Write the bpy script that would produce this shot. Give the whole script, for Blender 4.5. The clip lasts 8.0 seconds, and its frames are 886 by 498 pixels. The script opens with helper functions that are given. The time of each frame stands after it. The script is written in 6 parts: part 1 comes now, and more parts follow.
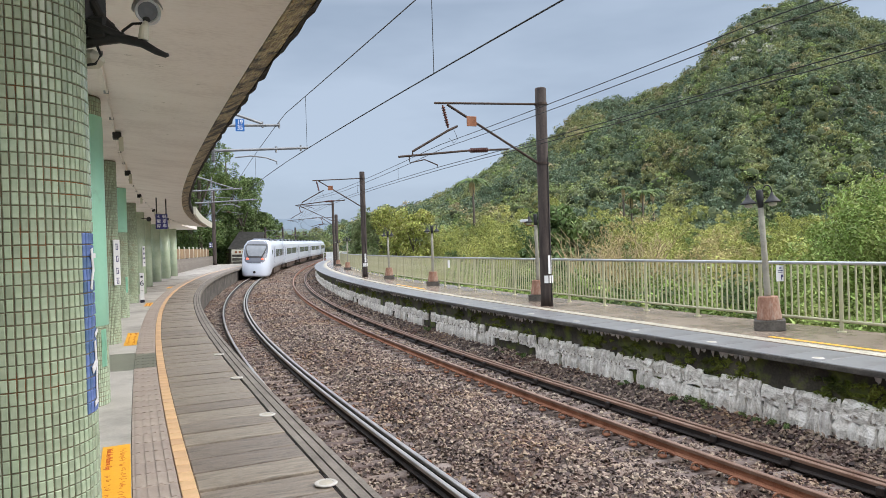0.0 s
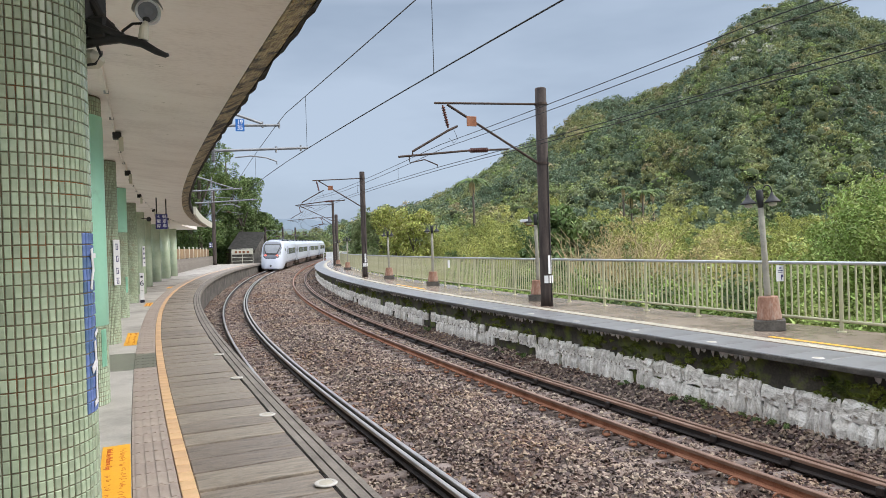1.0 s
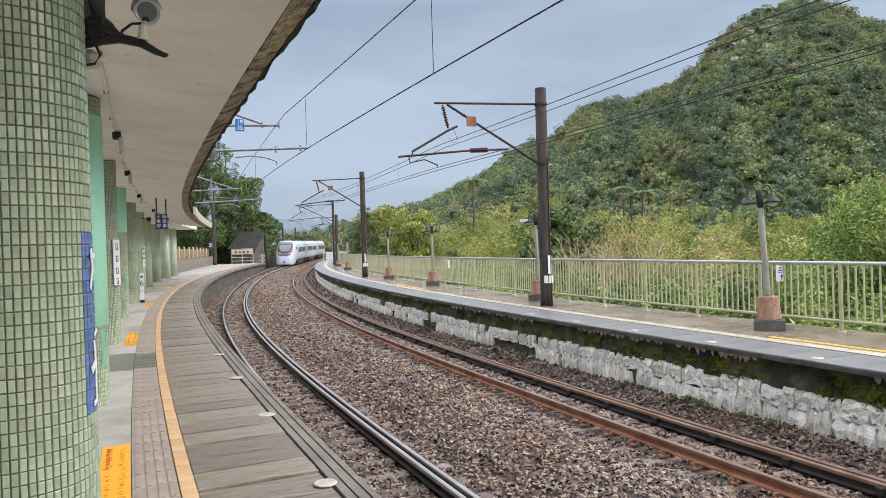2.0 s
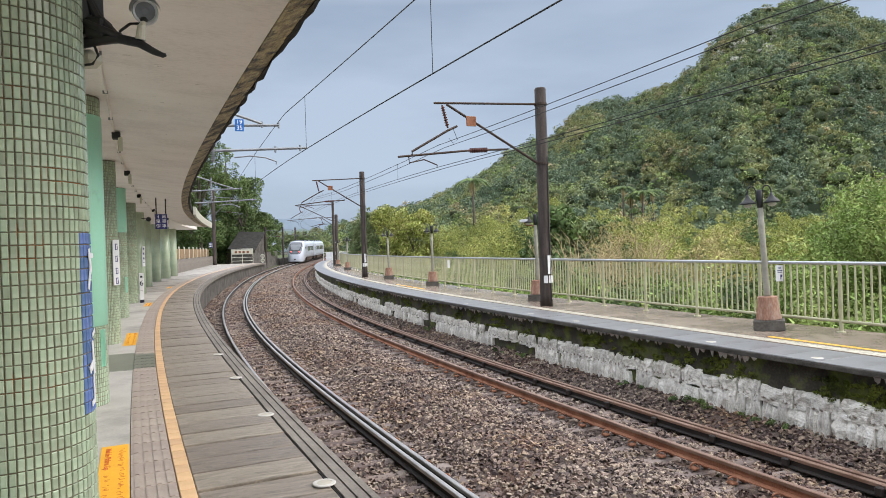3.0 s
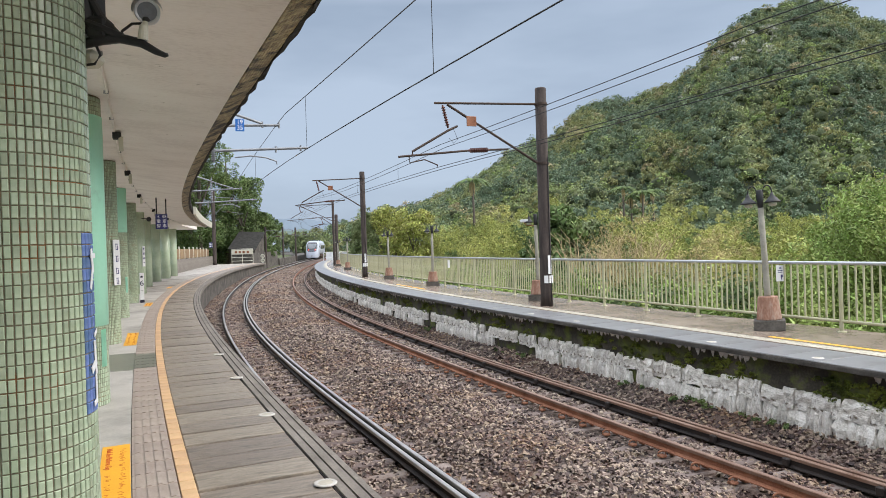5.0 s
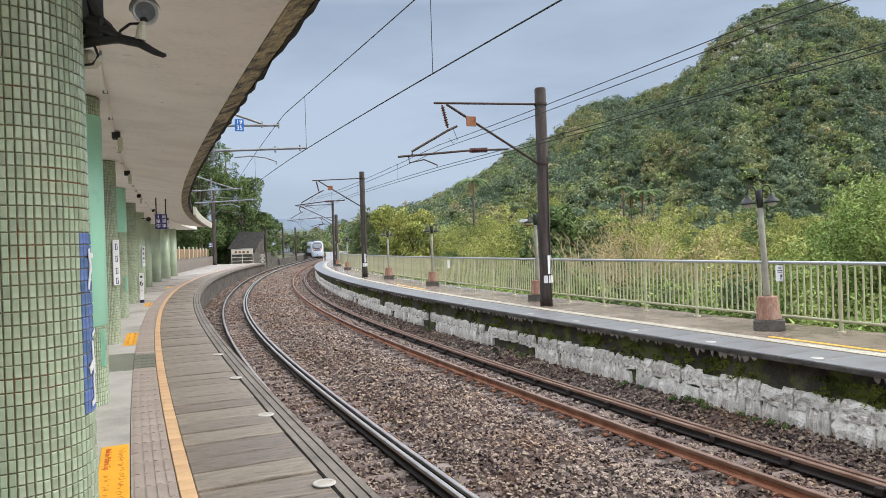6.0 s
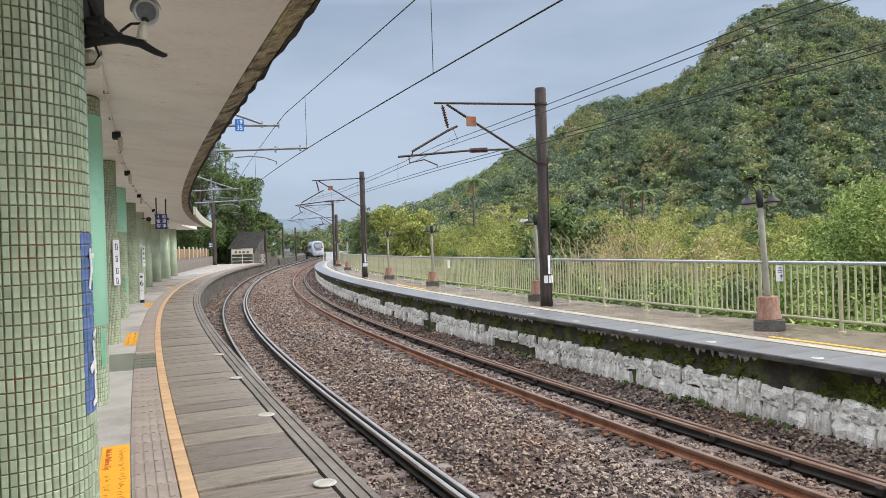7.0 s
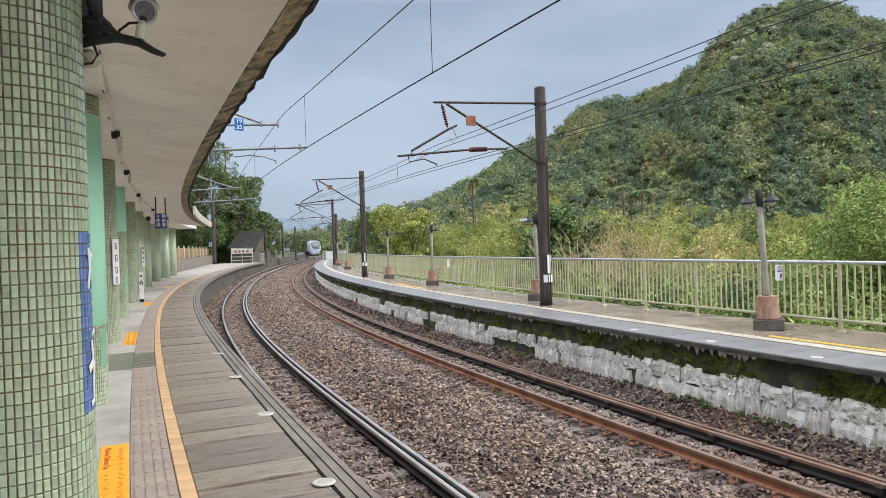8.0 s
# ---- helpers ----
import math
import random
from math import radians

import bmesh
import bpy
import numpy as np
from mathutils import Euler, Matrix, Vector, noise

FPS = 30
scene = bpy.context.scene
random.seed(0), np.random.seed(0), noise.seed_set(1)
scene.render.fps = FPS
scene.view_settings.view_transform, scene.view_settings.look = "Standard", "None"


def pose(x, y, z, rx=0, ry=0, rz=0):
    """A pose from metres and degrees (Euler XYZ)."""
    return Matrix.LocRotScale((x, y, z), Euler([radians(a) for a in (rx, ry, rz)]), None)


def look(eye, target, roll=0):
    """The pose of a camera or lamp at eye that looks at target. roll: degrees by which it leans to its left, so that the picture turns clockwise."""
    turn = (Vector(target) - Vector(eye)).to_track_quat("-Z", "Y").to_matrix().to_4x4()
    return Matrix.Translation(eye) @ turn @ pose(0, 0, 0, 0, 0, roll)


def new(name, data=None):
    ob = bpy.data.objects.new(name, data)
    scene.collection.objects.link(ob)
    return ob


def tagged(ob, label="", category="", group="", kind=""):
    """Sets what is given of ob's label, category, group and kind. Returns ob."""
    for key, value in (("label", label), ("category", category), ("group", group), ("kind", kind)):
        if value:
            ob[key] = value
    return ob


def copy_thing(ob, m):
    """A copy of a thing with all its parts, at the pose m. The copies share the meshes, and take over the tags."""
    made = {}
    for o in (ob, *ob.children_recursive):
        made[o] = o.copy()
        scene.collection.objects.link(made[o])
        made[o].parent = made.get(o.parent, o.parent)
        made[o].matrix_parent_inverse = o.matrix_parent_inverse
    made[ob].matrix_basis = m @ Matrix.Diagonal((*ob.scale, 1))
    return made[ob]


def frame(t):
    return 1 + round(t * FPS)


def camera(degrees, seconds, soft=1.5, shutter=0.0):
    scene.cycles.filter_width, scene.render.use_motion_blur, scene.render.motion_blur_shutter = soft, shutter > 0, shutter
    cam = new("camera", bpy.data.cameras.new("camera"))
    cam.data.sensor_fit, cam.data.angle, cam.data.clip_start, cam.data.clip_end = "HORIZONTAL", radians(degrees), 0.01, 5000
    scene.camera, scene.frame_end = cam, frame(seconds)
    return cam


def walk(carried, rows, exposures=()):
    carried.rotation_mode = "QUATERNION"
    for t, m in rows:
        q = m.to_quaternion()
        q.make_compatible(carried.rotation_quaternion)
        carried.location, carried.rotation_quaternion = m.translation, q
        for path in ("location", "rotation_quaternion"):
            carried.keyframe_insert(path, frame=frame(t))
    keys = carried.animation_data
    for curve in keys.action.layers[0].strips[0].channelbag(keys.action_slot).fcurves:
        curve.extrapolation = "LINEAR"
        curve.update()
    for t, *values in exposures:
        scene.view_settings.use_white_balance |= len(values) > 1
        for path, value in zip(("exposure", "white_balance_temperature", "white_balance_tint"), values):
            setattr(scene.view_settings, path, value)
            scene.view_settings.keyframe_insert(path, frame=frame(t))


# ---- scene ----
cam = camera(66.0, 8.0, soft=0.8)

EYE = (0.0, 0.0, 2.771)


def held(dx=0.0, dy=0.0, dz=0.0, yaw=0.0, tilt=0.0):
    """The hand-held camera, a little off its mean place (metres, degrees)."""
    e = Vector(EYE) + Vector((dx, dy, dz))
    t = e + Vector((math.sin(radians(yaw)), math.cos(radians(yaw)), math.tan(radians(-0.346 + tilt))))
    return look(e, t, -1.80)


PATH = [(0.0, held()), (0.5, held(-0.006)), (1.0, held()), (1.5, held()), (2.25, held(0.006)), (3.0, held(0.011)), (3.5, held(0.013)), (4.0, held(0.011, yaw=0.04)),
        (4.5, held(-0.002)), (5.25, held(0.006)), (6.0, held(0.011)), (6.5, held(0.007)), (7.0, held(0.007)), (7.5, held(0.008, tilt=-0.02)), (8.0, held(0.012, tilt=-0.06, yaw=0.02))]
walk(cam, PATH, [(0.0, 0.97, 6500, 13), (8.0, 0.97, 6500, 13)])

# ---- light: an overcast sky, a broad weak sun ----
SUN_EL, SUN_AZ = 37.0, 100.0
world = bpy.data.worlds.new("overcast_sky")
scene.world = world
world.use_nodes = True
wn, wl = world.node_tree.nodes, world.node_tree.links
wn.clear()
w_out, w_bg, w_mix = wn.new("ShaderNodeOutputWorld"), wn.new("ShaderNodeBackground"), wn.new("ShaderNodeMixRGB")
w_sky, w_co, w_map = wn.new("ShaderNodeTexSky"), wn.new("ShaderNodeTexCoord"), wn.new("ShaderNodeMapping")
w_noise, w_ramp = wn.new("ShaderNodeTexNoise"), wn.new("ShaderNodeValToRGB")
w_sky.sky_type, w_sky.sun_disc = "NISHITA", False
w_sky.sun_elevation, w_sky.sun_rotation = radians(SUN_EL), radians(SUN_AZ)
w_map.inputs["Scale"].default_value = (1.0, 1.0, 4.0)
w_noise.inputs["Scale"].default_value, w_noise.inputs["Detail"].default_value = 1.7, 5.0
w_ramp.color_ramp.elements[0].position, w_ramp.color_ramp.elements[1].position = 0.4, 0.64
w_ramp.color_ramp.elements[0].color = (1.8, 2.29, 2.92, 1)
w_ramp.color_ramp.elements[1].color = (2.5, 3.07, 3.76, 1)
w_mix.inputs[0].default_value = 0.94
w_bg.inputs["Strength"].default_value = 0.1
wl.new(w_co.outputs["Generated"], w_map.inputs[0])
wl.new(w_map.outputs[0], w_noise.inputs[0])
wl.new(w_noise.outputs[0], w_ramp.inputs[0])
wl.new(w_sky.outputs[0], w_mix.inputs[1])
wl.new(w_ramp.outputs[0], w_mix.inputs[2])
# an overcast sky is several times as bright overhead as at the horizon, and less blue
w_sep, w_zen, w_top = wn.new("ShaderNodeSeparateXYZ"), wn.new("ShaderNodeMapRange"), wn.new("ShaderNodeMixRGB")
w_zen.inputs["From Min"].default_value, w_zen.inputs["From Max"].default_value = 0.33, 0.7
w_top.inputs[2].default_value = (11.4, 12.2, 13.1, 1)
wl.new(w_co.outputs["Generated"], w_sep.inputs[0])
wl.new(w_sep.outputs["Z"], w_zen.inputs["Value"])
wl.new(w_zen.outputs[0], w_top.inputs[0])
wl.new(w_mix.outputs[0], w_top.inputs[1])
wl.new(w_top.outputs[0], w_bg.inputs[0])
wl.new(w_bg.outputs[0], w_out.inputs[0])
sun = new("sun", bpy.data.lights.new("sun", "SUN"))
sun.data.energy, sun.data.angle, sun.data.color = 1.5, radians(45), (1.0, 0.94, 0.86)
sun.matrix_world = look((0, 0, 50), (50 * -math.sin(radians(SUN_AZ)) / math.tan(radians(SUN_EL)), 50 * -math.cos(radians(SUN_AZ)) / math.tan(radians(SUN_EL)), 0))


# ---- materials ----
def material(name, colors, scale=4.0, rough=0.7, metal=0.0, bump=0.2, fine=40.0, rand=0.0, island=0.0, stain=None, stain_scale=0.6,
             stain_at=(0.5, 0.65), squash=(1, 1, 1), spec=0.5, dist=0.02):
    """A surface in two or three colours that vary at a coarse and a fine scale, with stains, bump, and variation from piece to piece."""
    m = bpy.data.materials.new(name)
    m.use_nodes = True
    n, l = m.node_tree.nodes, m.node_tree.links
    b = n["Principled BSDF"]
    co, mp = n.new("ShaderNodeTexCoord"), n.new("ShaderNodeMapping")
    mp.inputs["Scale"].default_value = squash
    l.new(co.outputs["Object"], mp.inputs[0])
    big, small = n.new("ShaderNodeTexNoise"), n.new("ShaderNodeTexNoise")
    big.inputs["Scale"].default_value, big.inputs["Detail"].default_value = scale, 6
    small.inputs["Scale"].default_value, small.inputs["Detail"].default_value = fine, 4
    l.new(mp.outputs[0], big.inputs[0]), l.new(mp.outputs[0], small.inputs[0])
    mixn = n.new("ShaderNodeMath")
    mixn.operation = "MULTIPLY_ADD"
    mixn.inputs[1].default_value = 0.35
    l.new(small.outputs[0], mixn.inputs[0])
    sub = n.new("ShaderNodeMath")
    sub.operation = "MULTIPLY"
    sub.inputs[1].default_value = 0.65
    l.new(big.outputs[0], sub.inputs[0]), l.new(sub.outputs[0], mixn.inputs[2])
    ramp = n.new("ShaderNodeValToRGB")
    cr = ramp.color_ramp
    while len(cr.elements) < len(colors):
        cr.elements.new(0.5)
    for i, c in enumerate(colors):
        cr.elements[i].position = 0.33 + 0.34 * i / max(1, len(colors) - 1)
        cr.elements[i].color = (*c, 1)
    l.new(mixn.outputs[0], ramp.inputs[0])
    last = ramp.outputs[0]
    if stain:
        sn, sr, sm = n.new("ShaderNodeTexNoise"), n.new("ShaderNodeValToRGB"), n.new("ShaderNodeMixRGB")
        sn.inputs["Scale"].default_value, sn.inputs["Detail"].default_value, sn.inputs["Roughness"].default_value = stain_scale, 8, 0.65
        sr.color_ramp.elements[0].position, sr.color_ramp.elements[1].position = stain_at
        l.new(mp.outputs[0], sn.inputs[0]), l.new(sn.outputs[0], sr.inputs[0]), l.new(sr.outputs[0], sm.inputs[0])
        l.new(last, sm.inputs[1])
        sm.inputs[2].default_value = (*stain, 1)
        last = sm.outputs[0]
    if rand or island:
        src = n.new("ShaderNodeObjectInfo").outputs["Random"] if rand else n.new("ShaderNodeNewGeometry").outputs["Random Per Island"]
        amount = rand or island
        hv, rng, rn2 = n.new("ShaderNodeHueSaturation"), n.new("ShaderNodeMapRange"), n.new("ShaderNodeMapRange")
        rng.inputs["To Min"].default_value, rng.inputs["To Max"].default_value = 1 - amount, 1 + amount
        rn2.inputs["To Min"].default_value, rn2.inputs["To Max"].default_value = 0.5 - amount * 0.04, 0.5 + amount * 0.04
        l.new(src, rng.inputs[0]), l.new(src, rn2.inputs[0])
        l.new(rng.outputs[0], hv.inputs["Value"]), l.new(rn2.outputs[0], hv.inputs["Hue"])
        l.new(last, hv.inputs["Color"])
        last = hv.outputs[0]
    l.new(last, b.inputs["Base Color"])
    b.inputs["Roughness"].default_value, b.inputs["Metallic"].default_value = rough, metal
    b.inputs["Specular IOR Level"].default_value = spec
    if bump:
        bp = n.new("ShaderNodeBump")
        bp.inputs["Strength"].default_value, bp.inputs["Distance"].default_value = bump, dist
        l.new(mixn.outputs[0], bp.inputs["Height"]), l.new(bp.outputs[0], b.inputs["Normal"])
    return m


M = {}
# bed coloured darker than the loose stones, as shade in the gaps between them
M["ballast"] = material("ballast_bed_gap_shade", [(0.02, 0.015, 0.012), (0.075, 0.055, 0.045), (0.17, 0.125, 0.102)], 14, 0.95, bump=0.9, fine=60, stain=(0.1, 0.05, 0.03), stain_scale=0.35, dist=0.05)
M["stone"] = material("ballast_pieces", [(0.098, 0.07, 0.057), (0.285, 0.212, 0.176)], 9, 0.7, bump=0.5, fine=70, island=0.85, stain=(0.17, 0.09, 0.058), stain_scale=0.3, stain_at=(0.46, 0.7))
M["rust"] = material("rusty_steel", [(0.13, 0.05, 0.024), (0.26, 0.105, 0.055), (0.33, 0.16, 0.095)], 3, 0.85, 0.1, 0.3, 60)
M["shiny_rail"] = material("polished_rail_head", [(0.38, 0.36, 0.34), (0.52, 0.5, 0.47)], 2, 0.38, 0.8, 0.05, 50)
M["brown_rail"] = material("dull_brown_rail_head", [(0.16, 0.085, 0.055), (0.3, 0.2, 0.15)], 3, 0.5, 0.4, 0.1, 50)
M["dark_steel"] = material("dark_rail_web", [(0.012, 0.01, 0.01), (0.035, 0.026, 0.022)], 4, 0.7, 0.3, 0.3, 50)
M["sleeper"] = material("concrete_sleeper", [(0.11, 0.084, 0.074), (0.24, 0.19, 0.17)], 5, 0.8, bump=0.4, fine=60, rand=0.3, stain=(0.09, 0.054, 0.038))
M["platform_concrete"] = material("weathered_concrete_paving", [(0.2, 0.18, 0.155), (0.33, 0.3, 0.265), (0.42, 0.39, 0.34)], 1.4, 0.6, bump=0.25, fine=30, stain=(0.13, 0.115, 0.1), stain_scale=0.8)
M["plank"] = material("worn_concrete_slab", [(0.125, 0.1, 0.078), (0.24, 0.198, 0.155), (0.42, 0.36, 0.28)], 2.6, 0.5, bump=0.5, fine=75, rand=0.2, squash=(1, 1.9, 1), stain=(0.085, 0.07, 0.056), stain_scale=2.2, stain_at=(0.47, 0.66))
M["pale_concrete"] = material("pale_concrete", [(0.38, 0.36, 0.32), (0.54, 0.515, 0.47)], 2, 0.55, bump=0.2, fine=40, stain=(0.27, 0.25, 0.22))
M["damp_concrete"] = material("damp_green_concrete", [(0.15, 0.15, 0.12), (0.24, 0.24, 0.2)], 3, 0.3, bump=0.1, fine=40, stain=(0.08, 0.1, 0.075), stain_scale=1.5)
M["edge_concrete"] = material("grey_kerb_concrete", [(0.12, 0.104, 0.086), (0.25, 0.222, 0.19)], 3, 0.8, bump=0.4, fine=50)
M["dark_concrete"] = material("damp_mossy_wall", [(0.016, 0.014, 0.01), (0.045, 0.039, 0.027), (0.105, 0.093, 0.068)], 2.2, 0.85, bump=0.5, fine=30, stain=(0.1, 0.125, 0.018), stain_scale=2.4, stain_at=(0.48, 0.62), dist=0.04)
M["wall_stone"] = material("whitewashed_stone", [(0.34, 0.31, 0.26), (0.7, 0.67, 0.61), (0.86, 0.84, 0.79)], 3.4, 0.75, bump=0.9, fine=22, rand=0.12, stain=(0.13, 0.1, 0.065), stain_scale=2.6, stain_at=(0.57, 0.66), squash=(2.6, 2.6, 0.7), dist=0.05)
M["grey_platform"] = material("grey_wet_paving", [(0.145, 0.145, 0.15), (0.225, 0.225, 0.232)], 2, 0.34, bump=0.12, fine=40, stain=(0.105, 0.102, 0.1), stain_scale=0.8, rand=0.07)
M["brown_platform"] = material("brown_wet_concrete", [(0.17, 0.132, 0.102), (0.33, 0.265, 0.21)], 1.5, 0.25, bump=0.15, fine=40, stain=(0.12, 0.088, 0.068), stain_scale=0.9)
M["tactile_grey"] = material("grey_brown_tactile_tile", [(0.29, 0.235, 0.195), (0.4, 0.335, 0.285)], 4, 0.6, bump=0.2, fine=60, rand=0.08)
M["tactile_cream"] = material("cream_tactile_tile", [(0.36, 0.33, 0.26), (0.52, 0.48, 0.39)], 4, 0.6, bump=0.2, fine=60, rand=0.08)
M["orange_tile"] = material("sandy_orange_tile", [(0.5, 0.31, 0.155), (0.66, 0.43, 0.24)], 5, 0.55, bump=0.1, fine=60, rand=0.1)
M["yellow"] = material("worn_yellow_paint", [(0.78, 0.36, 0.015), (0.9, 0.47, 0.03)], 3, 0.5, bump=0.1, fine=60, stain=(0.5, 0.24, 0.03), stain_scale=3, stain_at=(0.6, 0.75))
M["red_print"] = material("faded_red_print", [(0.55, 0.12, 0.02), (0.62, 0.16, 0.03)], 8, 0.6, bump=0)
M["tile"] = material("green_glazed_mosaic", [(0.29, 0.37, 0.25), (0.46, 0.53, 0.39)], 1.8, 0.25, bump=0.12, fine=30, rand=0.16, spec=0.6)
M["tile_far"] = material("green_glazed_mosaic_wide", [(0.29, 0.37, 0.25), (0.46, 0.53, 0.39)], 1.8, 0.25, bump=0.12, fine=30, island=0.18, spec=0.6)
M["blue_tile"] = material("blue_glazed_mosaic", [(0.08, 0.145, 0.34), (0.16, 0.25, 0.48)], 3, 0.25, bump=0.1, fine=30, rand=0.3, spec=0.6)
M["grout"] = material("brown_mosaic_grout", [(0.13, 0.11, 0.075), (0.26, 0.22, 0.15)], 5, 0.9, bump=0.3, fine=50, stain=(0.25, 0.1, 0.035), stain_scale=3, stain_at=(0.55, 0.65))
M["mint"] = material("mint_green_paint", [(0.36, 0.74, 0.54), (0.42, 0.8, 0.61)], 2, 0.45, bump=0.1, fine=25, stain=(0.27, 0.5, 0.37), stain_scale=2.5, stain_at=(0.6, 0.8))
M["canopy"] = material("grey_cream_plaster", [(0.68, 0.62, 0.57), (0.82, 0.765, 0.71), (0.87, 0.82, 0.77)], 0.9, 0.6, bump=0.25, fine=18, stain=(0.3, 0.25, 0.2), stain_scale=5.5, stain_at=(0.66, 0.72), squash=(1, 2, 1))
M["fascia"] = material("brown_mosaic_fascia", [(0.28, 0.22, 0.12), (0.48, 0.39, 0.23)], 3, 0.5, bump=0.3, fine=40, island=0.35, stain=(0.02, 0.017, 0.013), stain_scale=3.5, stain_at=(0.5, 0.58))
# black of the weathered drip edge, and of the painted shade in the platform's grooves
M["drip"] = material("black_weathered_edge_and_groove_shade", [(0.008, 0.007, 0.006), (0.035, 0.03, 0.025)], 5, 0.95, bump=0.6, fine=30, dist=0.04)
M["cream_metal"] = material("cream_painted_metal", [(0.5, 0.48, 0.38), (0.62, 0.6, 0.5)], 3, 0.5, bump=0.1, fine=40)
M["fence"] = material("pale_olive_painted_steel", [(0.37, 0.36, 0.22), (0.51, 0.49, 0.33)], 3, 0.45, bump=0.1, fine=50, rand=0.06)
M["drip_edge"] = material("dark_worn_nosing", [(0.025, 0.022, 0.018), (0.06, 0.054, 0.045), (0.11, 0.1, 0.085)], 3, 0.8, bump=0.5, fine=40)
M["steel"] = material("galvanised_steel", [(0.42, 0.43, 0.44), (0.58, 0.59, 0.6)], 4, 0.4, 0.75, 0.1, 50)
M["pole"] = material("dark_brown_catenary_pole", [(0.018, 0.013, 0.011), (0.045, 0.033, 0.028), (0.085, 0.064, 0.055)], 2.5, 0.85, bump=0.4, fine=40, squash=(3, 3, 0.5))
M["lamp_post"] = material("mottled_grey_post", [(0.2, 0.19, 0.15), (0.36, 0.34, 0.28)], 6, 0.8, bump=0.3, fine=50)
M["terracotta"] = material("worn_red_brown_plinth", [(0.2, 0.09, 0.055), (0.34, 0.19, 0.13), (0.45, 0.33, 0.26)], 5, 0.85, bump=0.4, fine=40, squash=(1, 1, 0.35))
M["black"] = material("black_metal", [(0.012, 0.012, 0.013), (0.03, 0.03, 0.032)], 5, 0.5, 0.2, 0.1, 50)
M["arm"] = material("brown_catenary_arm", [(0.04, 0.028, 0.022), (0.09, 0.062, 0.05)], 8, 0.7, 0.4, 0.2, 60)
M["grey_arm"] = material("grey_catenary_arm", [(0.16, 0.17, 0.18), (0.28, 0.29, 0.3)], 8, 0.5, 0.5, 0.1, 60)
M["wire"] = material("dark_copper_wire", [(0.02, 0.02, 0.02), (0.04, 0.04, 0.04)], 5, 0.6, 0.4, 0)
M["insulator"] = material("brown_porcelain", [(0.07, 0.025, 0.02), (0.12, 0.045, 0.035)], 4, 0.25, bump=0)
M["white"] = material("white_paint", [(0.68, 0.7, 0.72), (0.78, 0.8, 0.82)], 2, 0.45, bump=0.03, fine=30)
M["sign_blue"] = material("blue_enamel", [(0.01, 0.1, 0.36), (0.02, 0.14, 0.44)], 4, 0.35, bump=0)
M["sign_navy"] = material("navy_enamel", [(0.025, 0.025, 0.12), (0.035, 0.035, 0.16)], 4, 0.35, bump=0)
M["sign_white"] = material("white_sign_face", [(0.72, 0.73, 0.74), (0.8, 0.8, 0.8)], 5, 0.45, bump=0)
M["worn_white"] = material("worn_off_white_plastic", [(0.4, 0.38, 0.34), (0.58, 0.56, 0.52)], 9, 0.6, bump=0.1, fine=80)
M["ink"] = material("dark_print", [(0.01, 0.01, 0.02), (0.02, 0.02, 0.04)], 5, 0.6, bump=0)
M["white_print"] = material("white_print", [(0.75, 0.76, 0.78), (0.8, 0.8, 0.8)], 5, 0.5, bump=0)
M["train_white"] = material("glossy_white_car_body", [(0.58, 0.63, 0.72), (0.64, 0.69, 0.78)], 1, 0.25, bump=0.0, fine=8)
M["train_grey"] = material("silver_grey_front_mask", [(0.075, 0.085, 0.105), (0.11, 0.12, 0.145)], 2, 0.3, 0.2, 0.0)
M["train_glass"] = material("tinted_window_glass", [(0.11, 0.12, 0.135), (0.17, 0.18, 0.2)], 2, 0.15, bump=0)
M["train_under"] = material("brown_underframe", [(0.05, 0.035, 0.028), (0.12, 0.085, 0.065)], 3, 0.8, bump=0.2)
M["grass"] = material("rough_grass_ground", [(0.03, 0.045, 0.012), (0.07, 0.095, 0.025), (0.12, 0.12, 0.05)], 1.2, 0.95, bump=0.8, fine=18, dist=0.1)
# the hill floor's dark colour supplies the shade between the trees
M["hill"] = material("forest_floor_with_gap_shade", [(0.012, 0.022, 0.008), (0.03, 0.05, 0.016)], 0.05, 0.95, bump=0.6, fine=0.6, dist=0.5)

M["tan_board"] = material("tan_wooden_board", [(0.2, 0.13, 0.065), (0.3, 0.2, 0.11)], 3, 0.8, bump=0.3, fine=40, rand=0.15)
M["roof_sheet"] = material("dark_grey_roof_sheet", [(0.022, 0.022, 0.02), (0.05, 0.048, 0.044)], 2, 0.95, bump=0.3, fine=20, spec=0.1)
# the haze of the distance is part of these two hill colours
M["far_hill"] = material("green_hill_haze_in_colour", [(0.07, 0.105, 0.085), (0.11, 0.15, 0.12)], 0.02, 0.95, bump=0, fine=0.2)
M["far_hill_blue"] = material("blue_hill_haze_in_colour", [(0.115, 0.155, 0.195), (0.14, 0.18, 0.22)], 0.01, 0.95, bump=0, fine=0.1)
M["dark_wall"] = material("stained_dark_concrete", [(0.035, 0.03, 0.026), (0.09, 0.08, 0.068), (0.16, 0.145, 0.125)], 1.6, 0.9, bump=0.4, fine=25)
# crown cores take the colour of leaves in shadow, to deepen the foliage
M["crown"] = material("shaded_crown_core", [(0.026, 0.038, 0.018), (0.066, 0.083, 0.038), (0.125, 0.138, 0.064)], 0.5, 0.8, bump=1.0, fine=2.2, island=0.4, spec=0.2, dist=0.5)
M["dry_wood"] = material("dry_straw_wood", [(0.36, 0.27, 0.14), (0.55, 0.43, 0.25)], 3, 0.85, bump=0.1)
